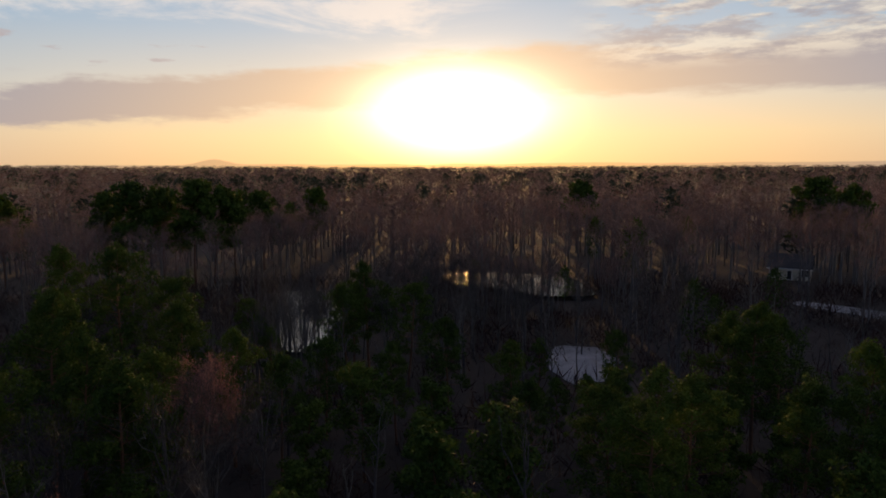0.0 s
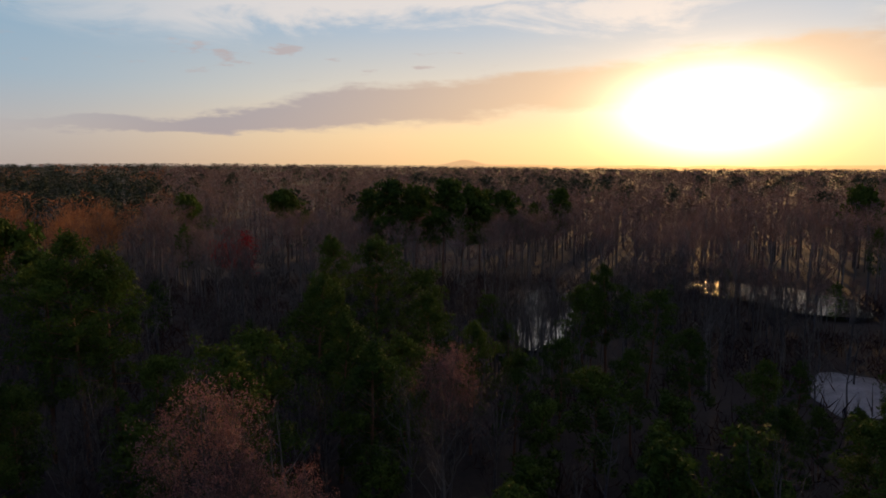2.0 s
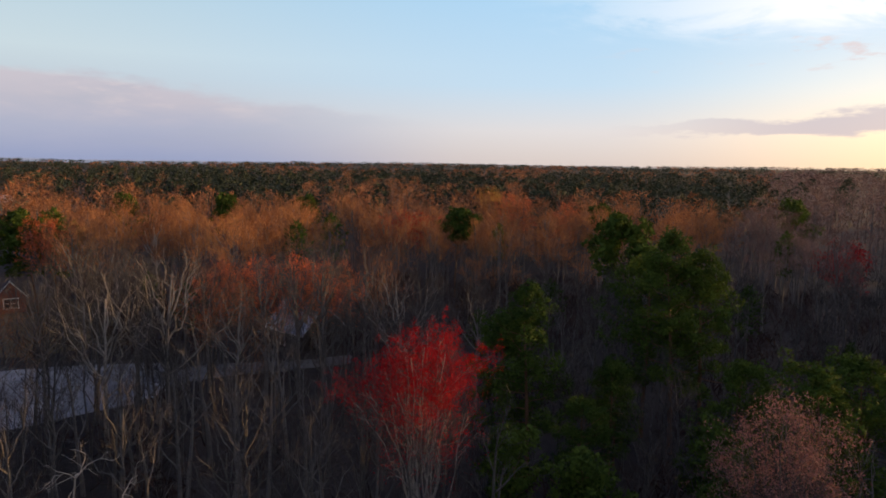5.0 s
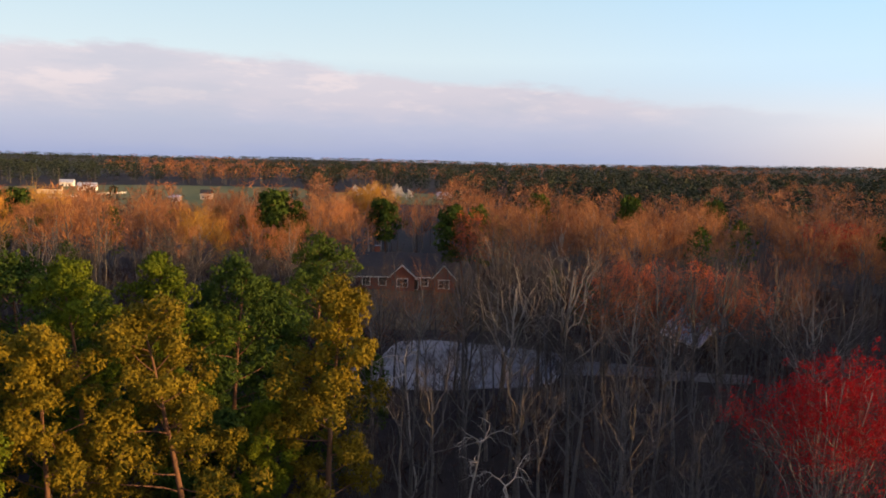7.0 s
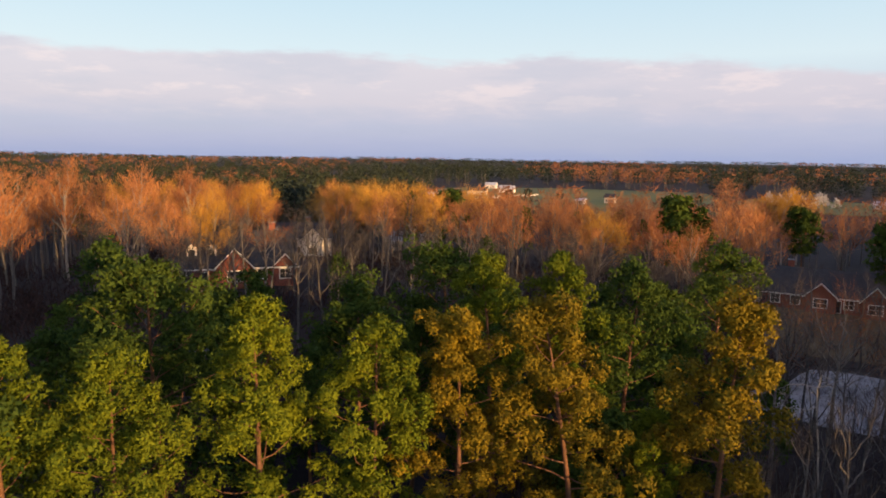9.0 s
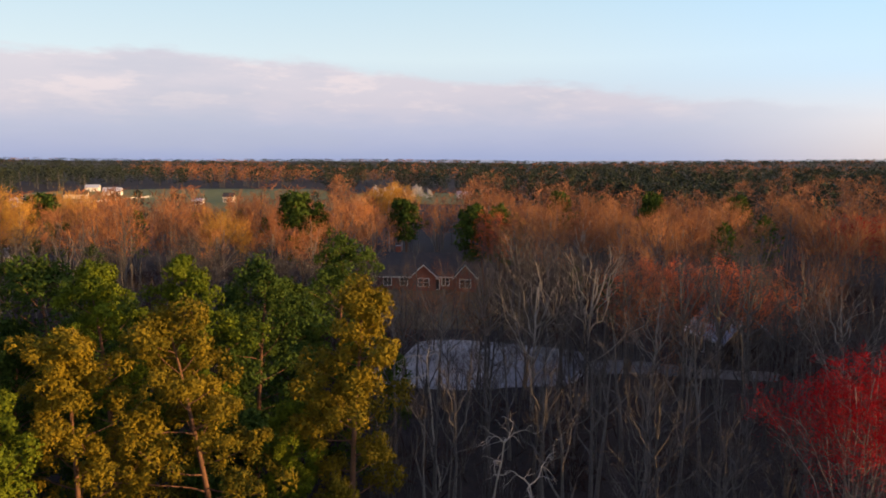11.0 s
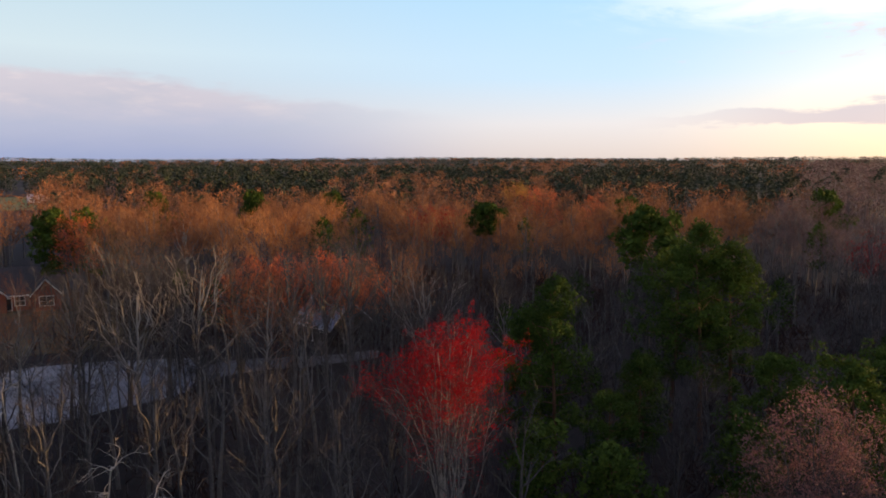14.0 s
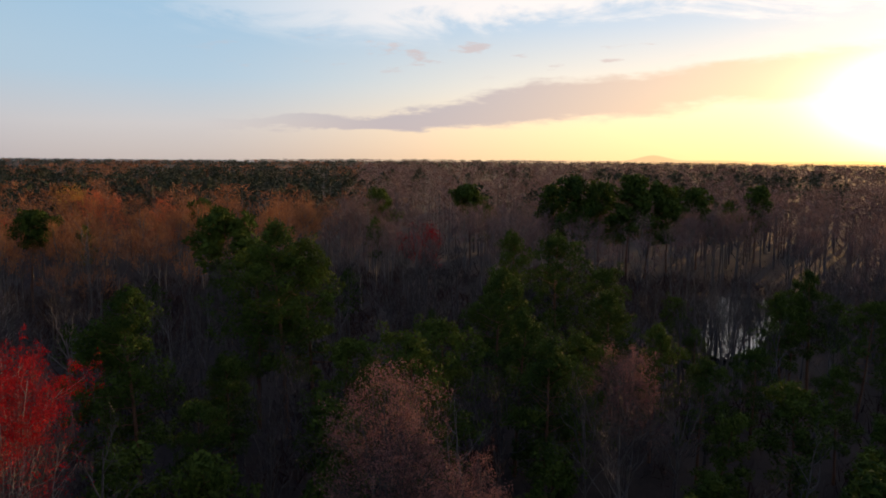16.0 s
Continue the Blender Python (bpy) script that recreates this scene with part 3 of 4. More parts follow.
LAWN_A = area((156, 92), (156, 130), (150, 132), (143, 130), (142, 97), (148, 91))
sheet("lawn", "tan winter lawn round a brick house", "lawn", LAWN_A, LITTER, 0.03)
ROAD_A = clearing(area((172, 76), (172, 80), (160, 81), (152, 81.5), (148.5, 82.5), (148.4, 79), (152, 78), (160, 77)))
sheet("street", "grey asphalt street below the brick house", "road", ROAD_A, ASPHALT, 0.05)
LAKE = clearing(area((14.6, 100), (14.4, 132), (11, 138), (8.6, 134), (8.8, 112), (9.6, 95), (12, 91)))
sheet("lake", "still lake water glinting in the low sun", "water", LAKE, WATER, kind="structure", level=0.62, ragged=0.7)
LAKE_EAST = clearing(area((1, 144), (0, 156), (-6, 157), (-11.5, 148), (-12.4, 130), (-8, 128), (-4, 138)))
sheet("lake", "far arm of the lake behind slender trunks", "water", LAKE_EAST, WATER, kind="structure", level=0.62)
DRIVE = clearing(area((-9.2, 84), (-9.0, 95), (-11, 98), (-13.4, 96), (-14.4, 89), (-13.6, 81), (-11.5, 79)))
sheet("turning_circle", "pale concrete turning circle by the lake", "pavement", DRIVE, CONCRETE, 0.05)
ROAD_C = clearing(area((-27.5, 134), (-27.5, 139), (-34, 134), (-45, 130), (-45, 124), (-34, 125.5)))
sheet("road", "pale road bending past dark trees", "road", ROAD_C, CONCRETE, 0.05)
clearing(area((111, 225), (110, 420), (111, 640), (121, 660), (132, 640), (134.5, 420), (134, 225)))
FIELD = area((110.5, 330), (109.5, 420), (111, 640), (121, 660), (132, 640), (134.5, 420), (133, 330), (121, 310))
sheet("meadow", "open green meadow in evening light", "field", FIELD, MEADOW, 0.25, cell=16)
clearing(area((99.5, 210), (99, 420), (108.5, 420), (109, 210)))
FIELD2 = clearing(area((99, 400), (98, 500), (103, 560), (109, 540), (109.4, 420)))
sheet("meadow", "far strip of green meadow before dark woods", "field", FIELD2, MEADOW, 0.25, cell=16)


# ---------------------------------------------------------------- houses
def box_bm(bm, x0, x1, y0, y1, z0, z1):
    v = [bm.verts.new(p) for p in ((x0, y0, z0), (x1, y0, z0), (x1, y1, z0), (x0, y1, z0), (x0, y0, z1), (x1, y0, z1), (x1, y1, z1), (x0, y1, z1))]
    for f in ((0, 3, 2, 1), (4, 5, 6, 7), (0, 1, 5, 4), (1, 2, 6, 5), (2, 3, 7, 6), (3, 0, 4, 7)):
        bm.faces.new([v[i] for i in f])


def solid(name, bm, mat, parent, label=""):
    me = bpy.data.meshes.new(name)
    bmesh.ops.recalc_face_normals(bm, faces=bm.faces)
    bm.to_mesh(me)
    bm.free()
    me.materials.append(mat)
    return part(name, me, parent, label)


def box(name, parent, mat, x0, x1, y0, y1, z0, z1, label=""):
    bm = bmesh.new()
    box_bm(bm, x0, x1, y0, y1, z0, z1)
    return solid(name, bm, mat, parent, label)


def prism(name, parent, mat, ends, thick, label=""):
    """A pitched slab: two ends, each eave, ridge, eave; closed underneath by its thickness."""
    bm = bmesh.new()
    top = [[bm.verts.new(p) for p in e] for e in ends]
    low = [[bm.verts.new((p[0], p[1], p[2] - thick)) for p in e] for e in ends]
    for s in (0, 1):
        bm.faces.new((top[0][s], top[0][s + 1], top[1][s + 1], top[1][s]))
        bm.faces.new((low[0][s], low[1][s], low[1][s + 1], low[0][s + 1]))
        for k in (0, 1):
            bm.faces.new((top[k][s], top[k][s + 1], low[k][s + 1], low[k][s]))
    for s in (0, 2):
        bm.faces.new((top[0][s], top[1][s], low[1][s], low[0][s]))
    return solid(name, bm, mat, parent, label)


def gable_wall(name, parent, mat, x0, x1, y0, y1, z0, z1, along="x"):
    """The triangular wall under a pitched roof; along: the way its base runs."""
    bm = bmesh.new()
    if along == "x":
        rows = [[(x0, y, z0), (x1, y, z0), ((x0 + x1) / 2, y, z1)] for y in (y0, y1)]
    else:
        rows = [[(x, y0, z0), (x, y1, z0), (x, (y0 + y1) / 2, z1)] for x in (x0, x1)]
    a, b = [[bm.verts.new(p) for p in r] for r in rows]
    bm.faces.new(a), bm.faces.new(b[::-1])
    for i in range(3):
        j = (i + 1) % 3
        bm.faces.new((a[i], b[i], b[j], a[j]))
    return solid(name, bm, mat, parent)


def house_window(parent, x, y, z, w, h):
    """A framed window on a wall that faces -y."""
    win = box("window", parent, TRIM, x - w / 2 - 0.10, x + w / 2 + 0.10, y - 0.07, y - 0.005, z - 0.10, z + h + 0.12, "white-framed window")
    for k in range(2):
        cx = x - w / 4 + k * w / 2
        for j in range(2):
            z0 = z + j * h / 2
            box("pane", win, DARKGLASS, cx - w / 4 + 0.04, cx + w / 4 - 0.04, y - 0.085, y - 0.074, z0 + 0.04, z0 + h / 2 - 0.03)
    return win


def house_door(parent, x, y, z):
    d = box("door", parent, TRIM, x - 0.55, x + 0.55, y - 0.08, y - 0.005, z, z + 2.15, "white front door")
    box("door_panel", d, SHINGLE, x - 0.40, x + 0.40, y - 0.10, y - 0.085, z + 0.1, z + 2.0)


def make_house(name, label, place, turn, width, deep, wall_h, rise, wall, roof, gables=(), windows=(), dormers=(), door=None, chimney=None):
    x, y = place
    root = tagged(new(name), label, "house")
    z = float(ground_height(x, y))
    root.matrix_world = Matrix.Translation((x, y, z)) @ Euler((0, 0, radians(turn))).to_matrix().to_4x4()
    w, d = width / 2, deep / 2
    box("wall", root, wall, -w, w, -d, d, -1.2, wall_h)
    for s in (-1, 1):
        gable_wall("gable", root, wall, min(s * w, s * (w - 0.25)), max(s * w, s * (w - 0.25)), -d, d, wall_h, wall_h + rise - 0.1, "y")
    o = 0.45
    drop = rise * o / d
    r = prism("roof", root, roof, [[(sx * (w + o), -d - o, wall_h - drop + 0.16), (sx * (w + o), 0, wall_h + rise + 0.16), (sx * (w + o), d + o, wall_h - drop + 0.16)] for sx in (-1, 1)], 0.16)
    box("fascia", root, TRIM, -w - o, w + o, -d - o - 0.06, -d - o, wall_h - drop - 0.12, wall_h - drop + 0.12, "white eaves board")
    for gx, gw, gd, gh in gables:
        y0 = -d - gd
        box("front_wing", root, wall, gx - gw / 2, gx + gw / 2, y0, -d - 0.002, -1.2, wall_h)
        gable_wall("front_gable", root, wall, gx - gw / 2, gx + gw / 2, y0, y0 + 0.3, wall_h, wall_h + gh)
        back = -d + d * gh / rise * 0.98
        k = gh * 0.4 / (gw / 2)
        prism("wing_roof", root, roof, [[(gx - gw / 2 - 0.4, yy, wall_h - k + 0.18), (gx, yy, wall_h + gh + 0.18), (gx + gw / 2 + 0.4, yy, wall_h - k + 0.18)] for yy in (y0 - 0.35, back)], 0.18)
        prism("rake_board", root, TRIM, [[(gx - gw / 2 - 0.42, yy, wall_h - k + 0.16), (gx, yy, wall_h + gh + 0.16), (gx + gw / 2 + 0.42, yy, wall_h - k + 0.16)] for yy in (y0 - 0.42, y0 - 0.355)], 0.24, "white rake board")
        house_window(root, gx, y0, 0.9, min(2.0, gw * 0.5), 1.5)
    for wx in windows:
        house_window(root, wx, -d, 0.9, 1.4, 1.5)
    for dx in dormers:
        zb = wall_h + rise * 0.28
        yb = -d + d * 0.28
        dm = box("dormer", root, TRIM, dx - 0.75, dx + 0.75, yb, yb + 2.2, zb - 0.4, zb + 1.35, "white dormer")
        prism("dormer_roof", dm, roof, [[(dx - 1.0, yy, zb + 1.30), (dx, yy, zb + 2.15), (dx + 1.0, yy, zb + 1.30)] for yy in (yb - 0.25, yb + 3.0)], 0.12)
        gable_wall("dormer_gable", dm, TRIM, dx - 0.8, dx + 0.8, yb - 0.02, yb + 0.1, zb + 1.2, zb + 1.95)
        box("pane", dm, DARKGLASS, dx - 0.45, dx + 0.45, yb - 0.03, yb - 0.01, zb, zb + 1.1)
    if door is not None:
        house_door(root, door, -d, 0.1)
    if chimney is not None:
        ch = box("chimney", root, BRICK, chimney - 0.5, chimney + 0.5, 0.6, 1.5, wall_h, wall_h + rise + 1.2)
        box("chimney_cap", ch, CONCRETE, chimney - 0.58, chimney + 0.58, 0.52, 1.58, wall_h + rise + 1.2, wall_h + rise + 1.35)
    return root


make_house("brick_house", "red brick house with dark roof, front gable and white dormers", HOUSE_A, 150, 17.5, 10, 3.0, 4.6, BRICK, SHINGLE,
           gables=((-0.4, 5.2, 1.6, 2.7), (7.0, 3.2, 0.4, 1.6)), windows=(-7.2, 3.6), dormers=(-6.4, -3.6), door=-4.6, chimney=5.6)
make_house("brick_house", "brick house with dark roof and white-edged gables behind bare trees", HOUSE_B, 99, 19.0, 10, 2.9, 3.6, BRICK, SHINGLE,
           gables=((7.4, 4.0, 2.2, 2.3), (-0.5, 4.6, 1.2, 2.1)), windows=(-7.5, -4.4, 3.6), door=2.0, chimney=-6.0)
make_house("roofed_house", "dark-sided house with pale blue-grey metal roof", HOUSE_C, 28, 7.5, 7.0, 2.6, 3.2, DARKSIDING, PALEROOF,
           windows=(2.2,), door=-0.6)
make_house("white_house", "white two-gabled house beyond the brick house", HOUSE_D, 138, 15.0, 9, 4.6, 3.0, TRIM, SHINGLE,
           gables=((-4.6, 4.6, 1.0, 2.4), (3.6, 4.2, 1.6, 2.2)), windows=(0.0,), chimney=2.0)
make_house("far_house", "small far house with dark roof among trees", bearing(-26.9, 168), -30, 8, 7, 2.8, 2.4, CREAM, SHINGLE, windows=(-3, 3), door=0.0)
for az, d, w, wh, ri, wall, roof, text in (
        (131.9, 430, 19, 3.6, 1.8, TRIM, PALEROOF, "long white barn at the edge of the meadow"),
        (118.3, 440, 6, 3.6, 2.2, CREAM, SHINGLE, "cream farm cottage lit by low sun"),
        (120.6, 425, 5, 2.8, 1.0, TRIM, PALEROOF, "small white field shed"),
        (129.0, 520, 14, 3.2, 2.4, CREAM, SHINGLE, "far farmhouse with dark roof"),
        (126.6, 560, 12, 3.2, 2.4, TRIM, PALEROOF, "far white farmhouse across the meadow"),
        (127.9, 640, 10, 3.4, 2.2, TRIM, PALEROOF, "far white barn before dark woods"),
        (99.4, 470, 9, 2.8, 1.6, TRIM, PALEROOF, "white shed by the far meadow"),
        (79.1, 330, 5, 2.6, 1.4, TRIM, PALEROOF, "pale-roofed shed half hidden by woods"),
        (134.9, 190, 10, 3.0, 2.2, CREAM, PALEROOF, "pale house seen between bare trunks")):
    make_house("farm_building", text, bearing(az, d), az - 12, w, 7, wh, ri, wall, roof, windows=(-w * 0.25, w * 0.25), door=0.0)


def rail_fence(rows, label):
    """White posts and rails along a line of plan points."""
    root = tagged(new("fence"), label, "fence")
    for (ax, ay), (bx, by) in zip(rows, rows[1:]):
        k = max(1, int(math.hypot(bx - ax, by - ay) / 6))
        for i in range(k):
            px, py = ax + (bx - ax) * i / k, ay + (by - ay) * i / k
            z = float(ground_height(px, py))
            box("post", root, TRIM, px - 0.12, px + 0.12, py - 0.12, py + 0.12, z - 0.3, z + 1.5)
        bm = bmesh.new()
        za, zb = float(ground_height(ax, ay)), float(ground_height(bx, by))
        for h in (0.75, 1.35):
            v = [bm.verts.new(p) for p in ((ax, ay, za + h - 0.12), (bx, by, zb + h - 0.12), (bx, by, zb + h + 0.12), (ax, ay, za + h + 0.12),
                                           (ax + 0.06, ay + 0.06, za + h - 0.12), (bx + 0.06, by + 0.06, zb + h - 0.12), (bx + 0.06, by + 0.06, zb + h + 0.12), (ax + 0.06, ay + 0.06, za + h + 0.12))]
            for f in ((0, 1, 2, 3), (7, 6, 5, 4), (0, 4, 5, 1), (3, 2, 6, 7), (0, 3, 7, 4), (1, 5, 6, 2)):
                bm.faces.new([v[i] for i in f])
        solid("rail", bm, TRIM, root)


rail_fence([bearing(a, d) for a, d in ((129.8, 432), (127.0, 470), (124.0, 520))], "white rail fence running across the meadow")


# ---------------------------------------------------------------- planting: things
def planted(az, dist, scale=1.0, turn=0.0, sink=0.0):
    x, y = bearing(az, dist)
    z = float(ground_height(x, y)) - sink
    return Matrix.Translation((x, y, z)) @ Euler((0, 0, radians(turn))).to_matrix().to_4x4() @ Matrix.Scale(scale, 4)


TAKEN = []


def plant(kinds, rows, label, name, category, group):
    """Trees of one group: rows of bearing, distance and height; kinds are (model, height) pairs."""
    for i, (az, dist, h) in enumerate(rows):
        model, tall = kinds[i % len(kinds)]
        ob = copy_thing(model, planted(az, dist, 1.0, (i * 137.5) % 360))
        ob.scale = (h / tall,) * 3
        ob.name = name
        tagged(ob, label, category, group)
        TAKEN.append((*bearing(az, dist), h))


def drop_model(ob):
    for o in (*ob.children_recursive, ob):
        bpy.data.objects.remove(o)


def model_bare(seed, h, mats, **kw):
    w, t, b = bare_tree(seed, h, **kw)
    tall = float(np.percentile(t.arrays()[0][:, 2], 99.7))
    return tree_thing("bare_tree", "bare", "tree", "", [("trunk", w, mats[0]), ("crown", t, mats[1]), ("bud_crown", b, mats[2] if len(mats) > 2 else mats[1])]), tall


def model_pine(seed, h, mat, **kw):
    w, l = pine_tree(seed, h, **kw)
    return tree_thing("pine_tree", "pine", "tree", "", [("trunk", w, PINEBARK), ("crown", l, mat)]), float(l.arrays()[0][:, 2].max())


def model_vase(seed, h, mats, **kw):
    w, t, b = vase_tree(seed, h, **kw)
    tall = float(np.percentile(t.arrays()[0][:, 2], 99.7))
    return tree_thing("bare_tree", "bare", "tree", "", [("trunk", w, mats[0]), ("crown", t, mats[1]), ("bud_crown", b, mats[2] if len(mats) > 2 else mats[1])]), tall


def model_dead(seed, h, **kw):
    w, t, _ = dead_tree(seed, h, **kw)
    return tree_thing("dead_tree", "dead", "tree", "", [("trunk", w, PALEBARK), ("crown", t, PALEBARK)]), float(w.arrays()[0][:, 2].max())


PINES = [model_pine(11, 19, NEEDLE, radius=3.2, low=0.32, limbs=32, tufts=10, needles=84, size=0.43),
         model_pine(12, 19, NEEDLE, radius=3.4, low=0.30, limbs=34, tufts=10, needles=84, size=0.44),
         model_pine(13, 19, NEEDLE, radius=2.8, low=0.34, limbs=30, tufts=10, needles=84, size=0.42)]
BRONZES = [model_pine(14, 19, BRONZENEEDLE, radius=3.5, low=0.31, limbs=33, tufts=10, needles=84, size=0.43),
           model_pine(15, 19, BRONZENEEDLE, radius=3.2, low=0.31, limbs=32, tufts=10, needles=84, size=0.43),
           model_pine(16, 19, BRONZENEEDLE, radius=2.6, low=0.32, limbs=30, tufts=10, needles=84, size=0.42)]
DARKPINES = [model_pine(21, 18, DEEPNEEDLE, radius=3.9, low=0.34, limbs=34, tufts=13, needles=34, size=0.48, width=0.15),
             model_pine(22, 18, DEEPNEEDLE, radius=4.5, low=0.30, limbs=36, tufts=13, needles=34, size=0.49, width=0.15),
             model_pine(23, 18, DEEPNEEDLE, radius=3.4, low=0.32, limbs=32, tufts=13, needles=34, size=0.47, width=0.15)]
YOUNGPINES = [model_pine(26, 11, DEEPNEEDLE, radius=2.6, low=0.20, limbs=26, tufts=9, needles=20, size=0.46, width=0.23),
              model_pine(27, 11, DEEPNEEDLE, radius=2.2, low=0.22, limbs=24, tufts=9, needles=20, size=0.44, width=0.23)]
BALLPINE = [model_pine(33, 17.5, DEEPNEEDLE, radius=3.5, low=0.70, limbs=24, tufts=10, needles=22, size=0.7, width=0.26)]
LONGPINES = [model_pine(31, 18, DEEPNEEDLE, radius=3.6, low=0.42, limbs=26, tufts=8, needles=18, size=0.75, width=0.28),
             model_pine(32, 18, DEEPNEEDLE, radius=4.4, low=0.40, limbs=28, tufts=8, needles=18, size=0.8, width=0.28)]
BARES = [model_vase(41, 18, (LIMBARK, TWIG), radius=4.2, limbs=10, fork=0.36, twigs=2600, twig_w=0.036),
         model_vase(42, 18, (LIMBARK, TWIG), radius=5.0, limbs=11, fork=0.32, twigs=2600, twig_w=0.036),
         model_vase(43, 18, (LIMBARK, TWIG), radius=3.6, limbs=9, fork=0.42, twigs=2600, twig_w=0.036)]
GOLDS = [model_vase(45, 18, (LIMBARK, SUNGOLDTWIG), radius=5.4, limbs=12, fork=0.34, subs=5, twigs=4200, twig_w=0.038, twig_len=1.1),
         model_vase(46, 18, (LIMBARK, SUNGOLDTWIG), radius=4.6, limbs=11, fork=0.38, subs=5, twigs=4000, twig_w=0.038, twig_len=1.1)]
GREYS = [model_bare(51, 14, (BARK, SHADETWIG), spread=2.6, limbs=6, fork=0.40, twigs=300, twig_w=0.020, sides=4, subs=3),
         model_vase(52, 14, (BARK, SHADETWIG), radius=3.0, limbs=8, fork=0.40, subs=5, arch=(0.6, 0.5), twigs=340, twig_w=0.020, sides=4, girth=0.85),
         model_bare(53, 14, (BARK, SHADETWIG), spread=2.2, limbs=7, fork=0.45, twigs=260, twig_w=0.020, sides=4, subs=3)]
SPREADERS = [model_vase(55, 18, (LIMBARK, SHADETWIG), arch=(0.66, 0.46), radius=6.2, limbs=12, fork=0.30, subs=9, twigs=2200, twig_w=0.020, girth=1.05, drop=0.30),
             model_vase(56, 18, (BARK, SHADETWIG), arch=(0.66, 0.46), radius=5.2, limbs=13, fork=0.40, subs=9, twigs=2200, twig_w=0.020, girth=1.05, drop=0.25),
             model_vase(57, 18, (LIMBARK, TWIG), arch=(0.66, 0.46), radius=5.8, limbs=12, fork=0.36, subs=9, twigs=2400, twig_w=0.022, girth=1.0, drop=0.32)]
REDS = [model_vase(61, 16, (LIMBARK, SHADETWIG, REDBUD), girth=0.58, radius=3.6, limbs=24, stems=6, fork=0.50, subs=7, twigs=5200, twig_w=0.013, twig_len=0.7, drop=0.32,
                   buds=34000, bud_low=0.42, bud_size=0.10, clump=0.75, bare=0.56)]
FARREDS = [model_vase(65, 15, (BARK, TWIG, REDBUD), radius=4.2, limbs=8, stems=3, fork=0.4, subs=4, twigs=700, buds=2600, bud_size=0.4)]
RUSTS = [model_vase(62, 13, (BARK, SHADETWIG, RUSTBUD), radius=3.6, limbs=12, stems=3, fork=0.4, subs=5, twigs=1500, buds=4600, bud_size=0.22, drop=0.5, clump=0.5),
         model_vase(66, 13, (BARK, SHADETWIG, RUSTBUD), radius=3.0, limbs=11, stems=2, fork=0.4, subs=5, twigs=1400, buds=4200, bud_size=0.22, drop=0.5, clump=0.5)]
PINKS = [model_vase(63, 15, (BARK, SHADETWIG, PINKBUD), girth=0.6, radius=3.3, limbs=20, stems=5, fork=0.40, subs=7, twigs=4200, twig_w=0.016, twig_len=0.9, drop=0.5,
                    buds=17000, bud_size=0.15, clump=0.9)]
WHITES = [model_bare(64, 8, (BARK, SHADETWIG, WHITEBUD), spread=2.6, limbs=5, stems=1, fork=0.3, twigs=300, buds=700, bud_low=0.1, bud_size=0.8)]
SNAGS = [model_dead(71, 11, reach=3.2), model_dead(72, 11, reach=2.6, lean=0.05)]

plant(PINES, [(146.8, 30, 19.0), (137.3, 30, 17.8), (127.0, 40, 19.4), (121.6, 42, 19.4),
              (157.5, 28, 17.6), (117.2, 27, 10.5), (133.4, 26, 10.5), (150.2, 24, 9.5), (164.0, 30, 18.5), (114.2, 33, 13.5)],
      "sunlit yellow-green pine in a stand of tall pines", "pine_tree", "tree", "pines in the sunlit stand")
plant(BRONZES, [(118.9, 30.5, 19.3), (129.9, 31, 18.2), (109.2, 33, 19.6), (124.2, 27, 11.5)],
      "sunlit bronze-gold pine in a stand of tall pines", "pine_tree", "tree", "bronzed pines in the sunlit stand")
plant(DARKPINES, [(139.9, 42, 18.1), (130.1, 48, 19.6), (117.0, 44, 19.0), (110.1, 60, 19.0), (154.0, 40, 20.2), (158.5, 46, 19.5), (171.0, 27, 18.0), (134.5, 45, 15.5),
                  (47.9, 62, 20.3), (45.6, 64, 18.8), (50.2, 65, 17.8), (59.5, 52, 16.9), (61.6, 55, 14.0), (36.2, 42, 15.0), (30.5, 60, 16.0),
                  (26.7, 45, 14.0), (33.8, 50, 14.3), (28.6, 53, 13.8), (24.0, 50, 13.0), (25.4, 80, 17.6), (29.2, 85, 16.6), (29.9, 64, 15.4),
                  (26.5, 48, 11.5), (6.3, 85, 13.8), (8.0, 80, 12.0), (3.0, 78, 12.5), (4.1, 60, 9.8), (-0.5, 66, 11.0), (10.0, 62, 10.0), (-24.7, 60, 14.4), (-22.6, 63, 13.2), (-27.0, 64, 13.0),
                  (-17.0, 40, 13.9), (-19.6, 44, 12.6), (-14.6, 43, 12.0), (-31.9, 50, 14.0), (-28.5, 47, 12.0), (-35.0, 46, 14.0), (17.5, 58, 12.0), (13.8, 55, 10.5),
                  (54.6, 46, 10.5), (-12.2, 62, 6.4), (-9.8, 60, 6.6), (43.5, 52, 12.5), (52.6, 52, 11.0), (20.6, 66, 13.4), (22.4, 74, 14.5), (-6.0, 58, 10.5), (-7.6, 52, 9.0), (-14.6, 72, 8.5), (-12.4, 66, 4.8), (-8.0, 74, 7.0), (15.4, 80, 10.5), (7.6, 84, 11.5), (14.6, 76, 8.0)],
      "dark green pine with dense tufted crown", "pine_tree", "tree", "dark pines among bare woods")
